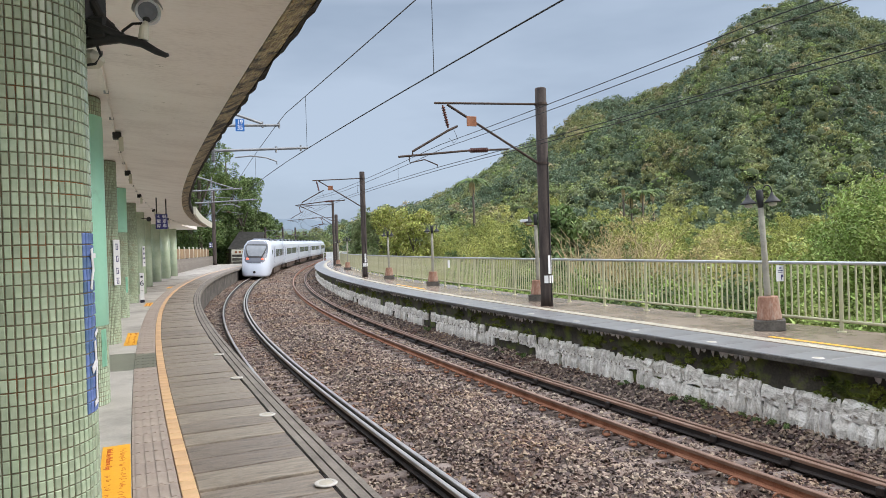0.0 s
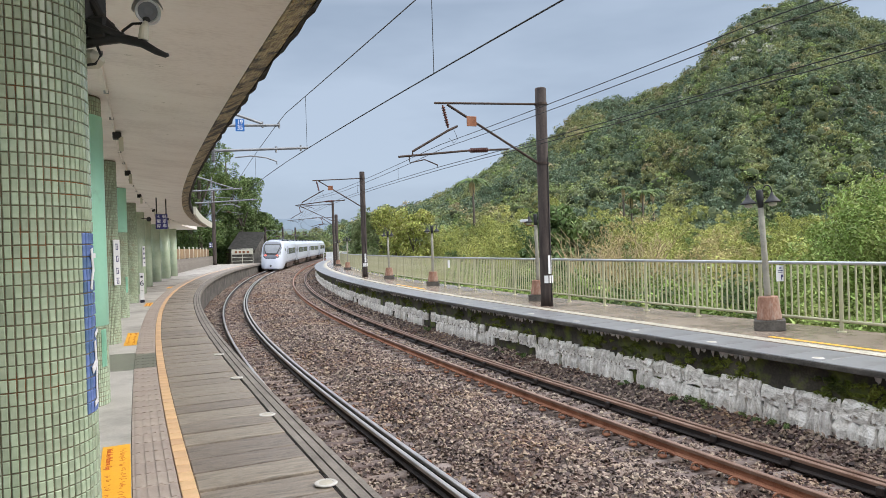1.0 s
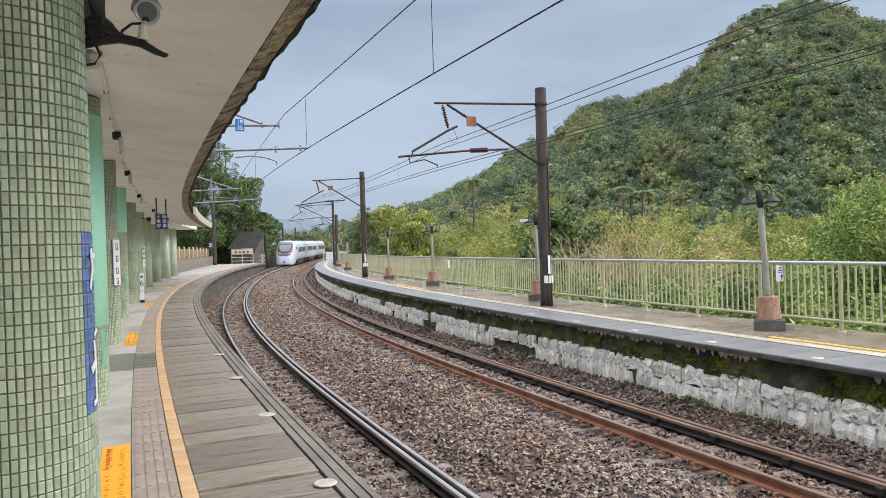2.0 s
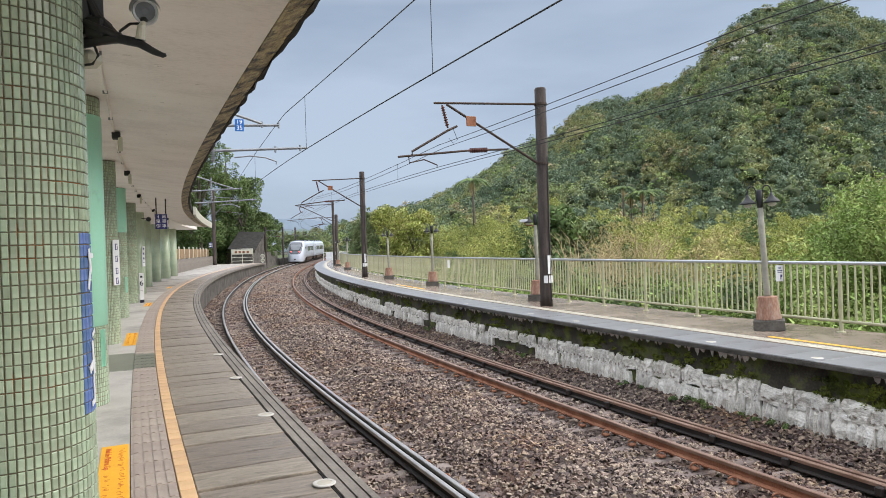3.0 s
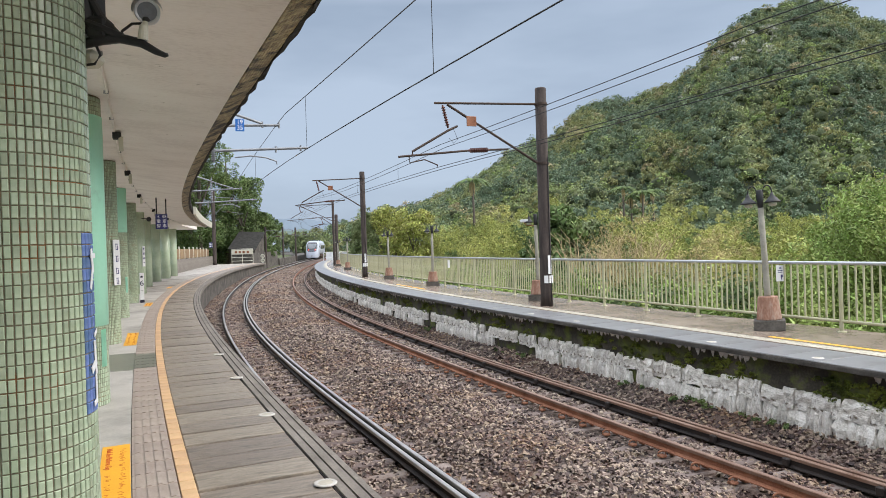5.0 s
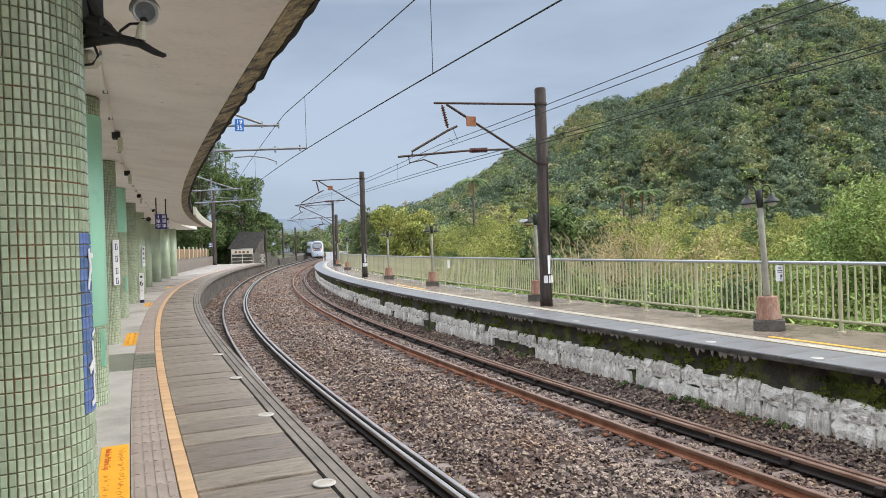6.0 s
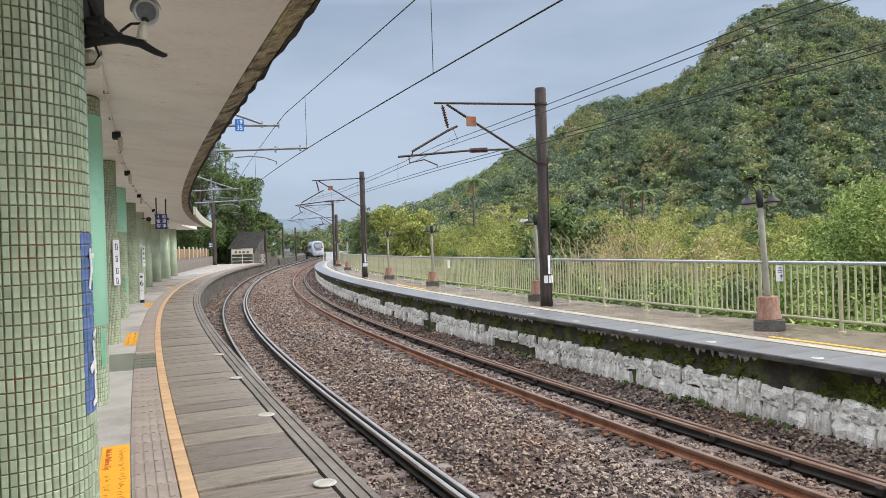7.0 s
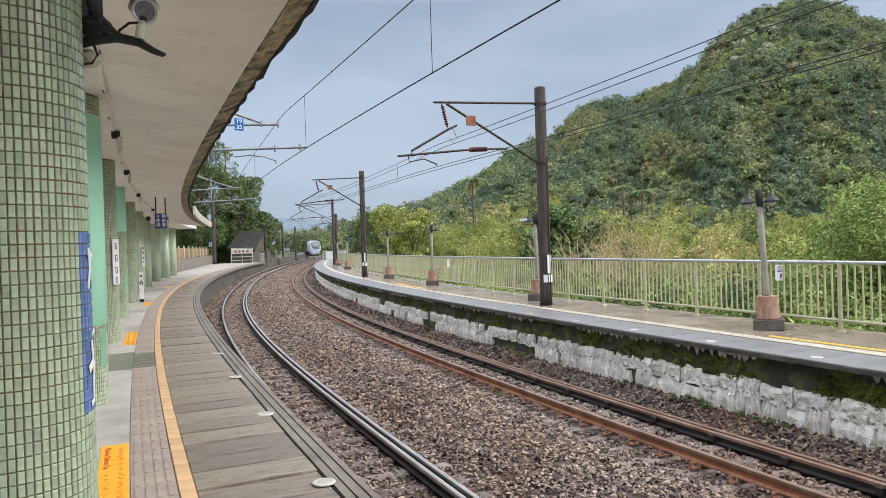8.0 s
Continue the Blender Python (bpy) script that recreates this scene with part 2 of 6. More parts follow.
M["windscreen"] = material("pale_reflecting_glass", [(0.13, 0.145, 0.16), (0.18, 0.195, 0.215)], 2, 0.08, bump=0)
M["tail_lamp"] = material("red_tail_lamp", [(0.7, 0.05, 0.03), (0.8, 0.08, 0.05)], 3, 0.3, bump=0)
M["tail_lamp"].node_tree.nodes["Principled BSDF"].inputs["Emission Color"].default_value = (1.0, 0.12, 0.07, 1)
M["tail_lamp"].node_tree.nodes["Principled BSDF"].inputs["Emission Strength"].default_value = 1.0


def leaf_material(name, colors, scale, island=0.45):
    m = material(name, colors, scale, 0.6, bump=0, fine=scale * 9, island=island, spec=0.3)
    n, l = m.node_tree.nodes, m.node_tree.links
    b, out = n["Principled BSDF"], n["Material Output"]
    tr, mx = n.new("ShaderNodeBsdfTranslucent"), n.new("ShaderNodeMixShader")
    l.new(b.inputs["Base Color"].links[0].from_socket, tr.inputs[0])
    mx.inputs[0].default_value = 0.15
    l.new(b.outputs[0], mx.inputs[1]), l.new(tr.outputs[0], mx.inputs[2]), l.new(mx.outputs[0], out.inputs[0])
    return m


M["leaf_hill"] = leaf_material("hill_foliage", [(0.076, 0.104, 0.051), (0.195, 0.237, 0.104), (0.362, 0.389, 0.181)], 0.3, 0.3)
M["leaf_deep"] = leaf_material("deep_green_hill_foliage", [(0.053, 0.085, 0.053), (0.126, 0.178, 0.106), (0.238, 0.29, 0.165)], 0.3, 0.3)
M["leaf_fresh"] = leaf_material("fresh_green_hill_foliage", [(0.088, 0.131, 0.04), (0.237, 0.312, 0.1), (0.425, 0.488, 0.188)], 0.3, 0.3)
M["leaf_tan"] = leaf_material("tan_hill_foliage", [(0.176, 0.143, 0.072), (0.374, 0.308, 0.165), (0.517, 0.451, 0.275)], 0.3, 0.3)
M["leaf_bloom"] = leaf_material("whitish_blossom", [(0.26, 0.27, 0.2), (0.48, 0.48, 0.41), (0.62, 0.62, 0.56)], 0.3, 0.3)
M["moss"] = leaf_material("yellow_green_moss", [(0.035, 0.045, 0.01), (0.12, 0.145, 0.018), (0.24, 0.26, 0.045)], 2.0, 0.4)
M["lime"] = material("white_lime_crust", [(0.5, 0.48, 0.45), (0.8, 0.78, 0.75)], 9, 0.85, bump=0.4, fine=60, island=0.35)
M["leaf_bamboo"] = leaf_material("bamboo_foliage", [(0.125, 0.15, 0.035), (0.325, 0.344, 0.09), (0.575, 0.537, 0.188)], 0.28)
M["leaf_dry"] = leaf_material("dry_reed_foliage", [(0.253, 0.207, 0.081), (0.552, 0.46, 0.218)], 0.25)
M["leaf_bright"] = leaf_material("bright_bush_foliage", [(0.075, 0.125, 0.03), (0.23, 0.31, 0.075), (0.43, 0.47, 0.17)], 0.8)
M["leaf_dark"] = leaf_material("dark_tree_foliage", [(0.036, 0.062, 0.024), (0.114, 0.168, 0.054), (0.24, 0.3, 0.102)], 0.5)
M["leaf_pale"] = leaf_material("pale_hill_foliage", [(0.101, 0.113, 0.043), (0.23, 0.237, 0.09), (0.383, 0.372, 0.158)], 0.3, 0.3)
M["bark"] = material("grey_brown_bark", [(0.06, 0.05, 0.04), (0.15, 0.125, 0.1)], 4, 0.9, bump=0.5, fine=30, squash=(2, 2, 0.4))

# ---- the line's plan: a right-hand curve, then a bend to the left ----
BENDS = ((-60, 0.0032), (-4, 0.00335), (4, 0.0037), (12, 0.0038), (20, 0.00535), (30, 0.00508), (42, 0.00345), (56, 0.0029), (72, 0.00286),
         (90, 0.0014), (110, 0.00103), (130, 0.0013), (144, -0.0003), (157, -0.0063), (260, -0.007), (320, 0.0), (420, 0.0))
STEP = 0.5
LINE_S = np.arange(-60, 420 + STEP / 2, STEP)
line_k = np.interp(LINE_S, [b[0] for b in BENDS], [b[1] for b in BENDS])
line_a = np.concatenate([[0], np.cumsum((line_k[1:] + line_k[:-1]) / 2 * STEP)])
line_a += -0.4487 - np.interp(0, LINE_S, line_a)
line_x = np.concatenate([[0], np.cumsum((np.sin(line_a[1:]) + np.sin(line_a[:-1])) / 2 * STEP)])
line_y = np.concatenate([[0], np.cumsum((np.cos(line_a[1:]) + np.cos(line_a[:-1])) / 2 * STEP)])
line_x += 2.238 - np.interp(0, LINE_S, line_x)
line_y += 2.0 - np.interp(0, LINE_S, line_y)


def rise(s):
    """The line climbs gently past the platforms."""
    return 0.0075 * max(0.0, s - 50)


def at(s, off=0.0, z=0.0):
    """A point at s metres along the near track, off metres to its right, z above the rails."""
    a = float(np.interp(s, LINE_S, line_a))
    return Vector((float(np.interp(s, LINE_S, line_x)) + off * math.cos(a), float(np.interp(s, LINE_S, line_y)) - off * math.sin(a), z))


def along(s, off=0.0, z=0.0):
    """A pose at that point: x to the right of the line, y along it."""
    a = float(np.interp(s, LINE_S, line_a))
    return Matrix.Translation(at(s, off, z)) @ Matrix.Rotation(-a, 4, "Z")


# ---- mesh tools ----
def mesh_object(name, verts, faces, mat, parent=None, label="", smooth=False):
    me = bpy.data.meshes.new(name)
    me.from_pydata(verts, [], faces)
    for m in mat if isinstance(mat, (list, tuple)) else [mat]:
        me.materials.append(m)
    if smooth:
        me.shade_smooth()
    ob = new(name, me)
    ob.parent = parent
    return tagged(ob, label)


def part(name, bm, mat, parent=None, label="", smooth=False):
    me = bpy.data.meshes.new(name)
    bm.normal_update()
    bm.to_mesh(me)
    bm.free()
    me.materials.append(mat)
    if smooth:
        me.shade_smooth()
    ob = new(name, me)
    ob.parent = parent
    return tagged(ob, label)


def share(name, me, parent, m):
    """One more object on the same mesh."""
    ob = new(name, me)
    ob.parent = parent
    ob.matrix_basis = m
    return ob


def empty(name, m, label, category, group="", kind=""):
    ob = new(name)
    ob.empty_display_size = 0.2
    ob.matrix_basis = m
    return tagged(ob, label, category, group, kind)


def sweep(name, profile, s0, s1, step, mat, parent=None, label="", closed=True, climb=False, jag=0.0, smooth=False, loc_z=0.0):
    """A profile of (off, z) drawn along the line from s0 to s1, with its ends closed."""
    n = max(2, int(round((s1 - s0) / step)) + 1)
    k = len(profile)
    verts, faces = [], []
    rnd = random.Random(hash_of(name))
    for i in range(n):
        s = s0 + (s1 - s0) * i / (n - 1)
        up = rise(s) if climb else 0.0
        for o, z in profile:
            verts.append(at(s, o + rnd.uniform(-jag, jag), z + up + rnd.uniform(-jag, jag) + loc_z))
    for i in range(n - 1):
        for j in range(k if closed else k - 1):
            a, b = i * k + j, i * k + (j + 1) % k
            faces.append((a, a + k, b + k, b))
    if closed:
        faces.append(tuple(range(k)))
        faces.append(tuple((n - 1) * k + j for j in reversed(range(k))))
    return mesh_object(name, verts, faces, mat, parent, label, smooth)


def hash_of(text):
    return sum((i + 1) * ord(c) for i, c in enumerate(text))


def box_bm(sx, sy, sz, z0=0.0, bevel=0.0, bm=None, at_=(0, 0), seg=1):
    """A block centred on at_ in plan, from z0 up; edges rounded by bevel."""
    bm = bm or bmesh.new()
    r = bmesh.ops.create_cube(bm, size=1, matrix=Matrix.Translation((at_[0], at_[1], z0 + sz / 2)) @ Matrix.Diagonal((sx, sy, sz, 1)))
    if bevel:
        es = list({e for v in r["verts"] for e in v.link_edges})
        bmesh.ops.bevel(bm, geom=es, offset=bevel, segments=seg, affect="EDGES", clamp_overlap=True)
    return bm


def lathe_bm(profile, seg=16, bm=None, m=Matrix.Identity(4)):
    """A turned shape from (radius, z) rows."""
    bm = bm or bmesh.new()
    rings = []
    for r, z in profile:
        rings.append([bm.verts.new(m @ Vector((r * math.cos(2 * math.pi * i / seg), r * math.sin(2 * math.pi * i / seg), z))) for i in range(seg)])
    for a, b in zip(rings, rings[1:]):
        for i in range(seg):
            bm.faces.new((a[i], a[(i + 1) % seg], b[(i + 1) % seg], b[i]))
    bm.faces.new(list(reversed(rings[0])))
    bm.faces.new(rings[-1])
    return bm


def tube_bm(points, radius, seg=8, bm=None):
    """A round bar through points."""
    bm = bm or bmesh.new()
    pts = [Vector(p) for p in points]
    rings = []
    for i, p in enumerate(pts):
        d = (pts[min(i + 1, len(pts) - 1)] - pts[max(i - 1, 0)]).normalized()
        side = d.cross(Vector((0, 0, 1)) if abs(d.z) < 0.95 else Vector((1, 0, 0))).normalized()
        up = side.cross(d)
        r = radius[i] if isinstance(radius, (list, tuple)) else radius
        rings.append([bm.verts.new(p + r * (math.cos(2 * math.pi * j / seg) * side + math.sin(2 * math.pi * j / seg) * up)) for j in range(seg)])
    for a, b in zip(rings, rings[1:]):
        for i in range(seg):
            bm.faces.new((a[i], b[i], b[(i + 1) % seg], a[(i + 1) % seg]))
    bm.faces.new(rings[0])
    bm.faces.new(list(reversed(rings[-1])))
    return bm


def leaves(name, centres, radii, per, leaf, mat, seed, parent=None, flat=0.75, label="", lumps=0.35, thin=1.0, wild=0.45, droop=0.0):
    """Crowns of many small leaf sprays, thick on a lumpy shell, thinner inside."""
    rng = np.random.default_rng(seed)
    c, r = np.asarray(centres, float), np.asarray(radii, float)
    if r.ndim == 1:
        r = np.stack([r, r, r * flat], 1)
    n = len(c) * per
    d = rng.normal(size=(n, 3))
    d /= np.linalg.norm(d, axis=1)[:, None]
    d[:, 2] = np.where(d[:, 2] < -0.35, -d[:, 2] * 0.6, d[:, 2])
    idx = np.repeat(np.arange(len(c)), per)
    ph = rng.uniform(0, 6.28, size=(len(c), 3))[idx]
    lump = 1 + lumps * np.sin(d[:, 0] * 5 + ph[:, 0]) * np.sin(d[:, 1] * 5 + ph[:, 1]) + lumps * 0.6 * np.sin(d[:, 2] * 7 + ph[:, 2])
    p = c[idx] + d * r[idx] * (lump * rng.uniform(0.72, 1.05, n) ** 0.8)[:, None]
    nr = d + rng.normal(scale=wild, size=(n, 3))
    nr /= np.linalg.norm(nr, axis=1)[:, None]
    t = np.cross(nr, rng.normal(size=(n, 3)))
    t[:, 2] -= droop
    t /= np.linalg.norm(t, axis=1)[:, None]
    b = np.cross(nr, t)
    sz = leaf * rng.uniform(0.6, 1.5, n)[:, None]
    w = sz * rng.uniform(0.7, 1.3, n)[:, None] * thin
    v = np.empty((n, 3, 3))
    v[:, 0], v[:, 1], v[:, 2] = p - t * sz * 0.8 + b * w * 0.5, p - t * sz * 0.5 - b * w * 0.6, p + t * sz - nr * sz * 0.3
    me = bpy.data.meshes.new(name)
    me.vertices.add(n * 3)
    me.vertices.foreach_set("co", v.reshape(-1))
    me.loops.add(n * 3)
    me.loops.foreach_set("vertex_index", np.arange(n * 3, dtype=np.int32))
    me.polygons.add(n)
    me.polygons.foreach_set("loop_start", np.arange(0, n * 3, 3, dtype=np.int32))
    me.update(calc_edges=True)
    me.materials.append(mat)
    ob = new(name, me)
    ob.parent = parent
    return tagged(ob, label)


def puffs(name, centres, radii, count, per, leaf, mat, seed, parent=None, label="", size=(0.26, 0.42), wild=0.55, squash=0.8, thin=1.0):
    """Tree crowns as heaps of small leafy tufts, each tuft a shell of leaf sprays."""
    g = np.random.default_rng(seed)
    c, r = np.asarray(centres, float), np.asarray(radii, float)
    n = len(c) * count
    d = g.normal(size=(n, 3))
    d /= np.linalg.norm(d, axis=1)[:, None]
    d[:, 2] = np.where(d[:, 2] < -0.62, -d[:, 2], d[:, 2])
    rr = np.repeat(r, count)
    pc = np.repeat(c, count, 0) + d * (rr * g.uniform(0.55, 0.85, n))[:, None] * np.array([1, 1, squash])
    pr = rr * g.uniform(size[0], size[1], n)
    m = n * per
    e = g.normal(size=(m, 3)) + np.repeat(d, per, 0) * 0.7 + np.array([0, 0, 0.35])
    e /= np.linalg.norm(e, axis=1)[:, None]
    p = np.repeat(pc, per, 0) + e * (np.repeat(pr, per) * g.uniform(0.65, 1.1, m))[:, None]
    nr = e + g.normal(scale=wild, size=(m, 3))
    nr /= np.linalg.norm(nr, axis=1)[:, None]
    t = np.cross(nr, g.normal(size=(m, 3)))
    t /= np.linalg.norm(t, axis=1)[:, None]
    b = np.cross(nr, t)
    sz = leaf * g.uniform(0.6, 1.4, m)[:, None] * (0.6 + 0.4 * np.repeat(pr / pr.mean(), per))[:, None]
    w = sz * thin
    v = np.empty((m, 3, 3))
    v[:, 0], v[:, 1], v[:, 2] = p - t * sz * 0.7 + b * w * 0.55, p - t * sz * 0.5 - b * w * 0.65, p + t * sz - nr * sz * 0.25
    me = bpy.data.meshes.new(name)
    me.vertices.add(m * 3)
    me.vertices.foreach_set("co", v.reshape(-1))
    me.loops.add(m * 3)
    me.loops.foreach_set("vertex_index", np.arange(m * 3, dtype=np.int32))
    me.polygons.add(m)
    me.polygons.foreach_set("loop_start", np.arange(0, m * 3, 3, dtype=np.int32))
    me.update(calc_edges=True)
    me.materials.append(mat)
    ob = new(name, me)
    ob.parent = parent
    return tagged(ob, label)


P_NEAR, P_FAR, GAP = 1.152, 1.04, 4.193

# ---- ground, track bed ----
def ground():
    n, size = 90, 2400.0
    g = [math.copysign(abs(u) ** 2.2, u) * size for u in np.linspace(-1, 1, n)]
    verts = [(x, y, 0) for y in g for x in g]
    out = []
    for x, y, _ in verts:
        i = int(np.hypot(line_x - x, line_y - y).argmin())
        side = (x - line_x[i]) * math.cos(line_a[i]) - (y - line_y[i]) * math.sin(line_a[i])
        z = rise(LINE_S[i]) - 0.75
        if side > 9:
            z -= min(1.5, (side - 9) * 0.2)
        if side < -8:
            z += min(5.0, (-8 - side) * 0.25)
        out.append((x, y, z + 0.3 * noise.noise(Vector((x * 0.05, y * 0.05, 0)))))
    faces = [(j * n + i, j * n + i + 1, (j + 1) * n + i + 1, (j + 1) * n + i) for j in range(n - 1) for i in range(n - 1)]
    tagged(mesh_object("ground", out, faces, M["grass"], smooth=True), "rough grassy ground round the railway", "ground", kind="structure")


ground()
tagged(sweep("track_bed", [(-2.6, -0.9), (-2.2, -0.24), (-1.0, -0.2), (0.9, -0.2), (1.45, -0.08), (2.1, -0.02), (2.7, -0.08), (3.3, -0.2), (4.95, -0.2), (5.3, -0.12), (5.7, 0.03), (5.9, 0.05), (6.6, -0.9)],
             -20, 300, 0.5, M["ballast"], climb=True, jag=0.015), "brown crushed-stone track bed between the platforms, gap shade in its colour", "track bed", kind="structure")


def rail(off, head, web, s0=-20.0, s1=300.0, name="rail", label="", z=0.0):
    """A flat-bottomed rail: foot, web and head."""
    top = empty(name, Matrix.Identity(4), label, "rail", "rails of the two tracks")
    w, h = 0.033, 0.14
    sweep("web", [(off - 0.06, z - h), (off - 0.06, z - h + 0.012), (off - 0.012, z - h + 0.03), (off - 0.012, z - 0.045), (off + 0.012, z - 0.045), (off + 0.012, z - h + 0.03), (off + 0.06, z - h + 0.012), (off + 0.06, z - h)],
          s0, s1, 1.0, web, top, climb=True)
    sweep("head", [(off - w, z - 0.044), (off - w, z - 0.008), (off - w + 0.008, z), (off + w - 0.008, z), (off + w, z - 0.008), (off + w, z - 0.044)], s0, s1, 1.0, head, top, climb=True)
    return top


CANT = 0.06
rail(-0.55, M["shiny_rail"], M["dark_steel"], label="polished steel running rail on concrete sleepers", z=CANT)
rail(0.55, M["shiny_rail"], M["dark_steel"], label="polished steel running rail beside a guard rail")
rail(0.42, M["shiny_rail"], M["dark_steel"], name="guard_rail", label="steel guard rail laid inside the running rail")
rail(GAP - 0.55, M["brown_rail"], M["rust"], label="rusty brown running rail on concrete sleepers", z=CANT)
rail(GAP + 0.55, M["brown_rail"], M["dark_steel"], label="brown running rail beside a guard rail")
guard = rail(GAP + 0.42, M["brown_rail"], M["dark_steel"], name="guard_rail", label="brown steel guard rail inside the running rail")
for i in range(26):
    part("chair", box_bm(0.07, 0.09, 0.1, -0.125, 0.012), M["dark_steel"], guard).matrix_basis = along(1.5 + i * 1.2, GAP + 0.365, 0)


# ---- platforms ----
N0, N1 = -18.0, 91.5
near = tagged(sweep("platform_near", [(-1.43, P_NEAR - 0.05), (-1.43, P_NEAR - 0.2), (-1.62, P_NEAR - 0.24), (-1.62, -0.8), (-9.0, -0.8), (-9.0, P_NEAR - 0.05)], N0, N1, 1.0, M["dark_wall"]),
              "weathered grey concrete station platform along the curve", "platform", kind="structure")
sweep("paving", [(-2.862, P_NEAR), (-9.0, P_NEAR), (-9.0, P_NEAR - 0.05), (-2.862, P_NEAR - 0.05)], N0, 9.6, 1.0, M["pale_concrete"], near)
sweep("paving", [(-2.862, P_NEAR), (-9.0, P_NEAR), (-9.0, P_NEAR - 0.05), (-2.862, P_NEAR - 0.05)], 9.61, 11.4, 0.9, M["damp_concrete"], near, "damp dark patch of paving")
sweep("paving", [(-2.862, P_NEAR), (-9.0, P_NEAR), (-9.0, P_NEAR - 0.05), (-2.862, P_NEAR - 0.05)], 11.41, 30.0, 1.0, M["pale_concrete"], near)
sweep("paving", [(-2.862, P_NEAR), (-9.0, P_NEAR), (-9.0, P_NEAR - 0.05), (-2.862, P_NEAR - 0.05)], 30.01, N1, 1.0, M["platform_concrete"], near)
for a, b in ((-1.395, -1.44), (-1.455, -1.52), (-1.535, -1.595)):
    sweep("edge_strip", [(a, P_NEAR), (a, P_NEAR - 0.05), (b, P_NEAR - 0.05), (b, P_NEAR)], N0, N1, 0.5, M["edge_concrete"], near)
sweep("edge_nosing", [(-1.395, P_NEAR - 0.052), (-1.395, P_NEAR - 0.17), (-1.43, P_NEAR - 0.17), (-1.43, P_NEAR - 0.052)], N0, N1, 0.5, M["edge_concrete"], near)
# black strips added in the gaps between edge strips, standing in for their shade
for a in (-1.4405, -1.5205, -1.5955):
    sweep("rubber_groove", [(a, P_NEAR - 0.012), (a, P_NEAR - 0.05), (a - 0.014, P_NEAR - 0.05), (a - 0.014, P_NEAR - 0.012)], N0, N1, 0.5, M["drip"], near)
sweep("slab_band", [(-1.612, P_NEAR), (-2.45, P_NEAR), (-2.45, P_NEAR - 0.05), (-1.612, P_NEAR - 0.05)], 42, N1, 1.0, M["plank"], near)
sweep("tactile_band", [(-2.56, P_NEAR + 0.002), (-2.858, P_NEAR + 0.002), (-2.858, P_NEAR - 0.05), (-2.56, P_NEAR - 0.05)], 58, N1, 1.0, M["tactile_grey"], near)
sweep("tile_band", [(-2.452, P_NEAR + 0.002), (-2.558, P_NEAR + 0.002), (-2.558, P_NEAR - 0.05), (-2.452, P_NEAR - 0.05)], 52, N1, 1.0, M["orange_tile"], near)

sweep("slab_band", [(-1.612, P_NEAR), (-2.45, P_NEAR), (-2.45, P_NEAR - 0.05), (-1.612, P_NEAR - 0.05)], N0, -3.02, 1.0, M["plank"], near)
sweep("tactile_band", [(-2.56, P_NEAR + 0.002), (-2.858, P_NEAR + 0.002), (-2.858, P_NEAR - 0.05), (-2.56, P_NEAR - 0.05)], N0, -2.02, 1.0, M["tactile_grey"], near)
sweep("tile_band", [(-2.452, P_NEAR + 0.002), (-2.556, P_NEAR + 0.002), (-2.556, P_NEAR - 0.05), (-2.452, P_NEAR - 0.05)], N0, -3.12, 1.0, M["orange_tile"], near)
F0, F1 = -18.0, 100.0
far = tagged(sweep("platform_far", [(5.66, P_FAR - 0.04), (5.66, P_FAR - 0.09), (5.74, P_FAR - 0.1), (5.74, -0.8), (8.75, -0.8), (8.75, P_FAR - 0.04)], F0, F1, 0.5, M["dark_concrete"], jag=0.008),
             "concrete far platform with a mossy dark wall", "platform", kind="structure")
for s0, s1 in ((F0, -3.01), (36.01, F1)):
    sweep("paving_grey", [(5.58, P_FAR), (5.58, P_FAR - 0.09), (5.615, P_FAR - 0.09), (6.5, P_FAR - 0.03), (6.5, P_FAR)], s0, s1, 0.5, M["grey_platform"], far)
sweep("paving_brown", [(6.84, P_FAR), (6.84, P_FAR - 0.03), (8.75, P_FAR - 0.03), (8.75, P_FAR)], F0, F1, 1.0, M["brown_platform"], far)
sweep("tactile_band", [(6.504, P_FAR), (6.504, P_FAR - 0.03), (6.816, P_FAR - 0.03), (6.816, P_FAR)], 36, F1, 1.0, M["tactile_cream"], far)
sweep("edge_nosing", [(5.555, P_FAR - 0.012), (5.55, P_FAR - 0.03), (5.552, P_FAR - 0.085), (5.579, P_FAR - 0.09), (5.579, P_FAR - 0.012)], F0, F1, 0.25, M["drip_edge"], far, "dark worn concrete nosing", jag=0.003)
for s0, s1 in ((-4.0, 7.4), (24.5, 29.0)):
    sweep("yellow_line", [(6.95, P_FAR + 0.004), (6.95, P_FAR + 0.001), (7.05, P_FAR + 0.001), (7.05, P_FAR + 0.004)], s0, s1, 0.5, M["yellow"], far, "worn yellow painted line")

# ---- canopy over the near platform ----
C0, C1 = -18.0, 44.0
can = tagged(sweep("canopy", [(-1.86, 4.33), (-1.86, 4.6), (-1.9, 4.75), (-6.3, 4.75), (-6.3, 4.5), (-3.05, 4.5)], C0, C1, 0.5, M["canopy"]),
             "grey plastered concrete platform canopy, stained underneath", "canopy", kind="structure")
sweep("canopy_back", [(-3.3, 4.5), (-3.3, 4.74), (-6.3, 4.74), (-6.3, 4.5)], C1 + 0.01, 53.0, 1.0, M["canopy"], can)
sweep("fascia", [(-1.855, 4.325), (-1.66, 4.41), (-1.66, 4.43), (-1.855, 4.345)], C0, C1, 0.5, M["fascia"], can, "brown mosaic fascia")
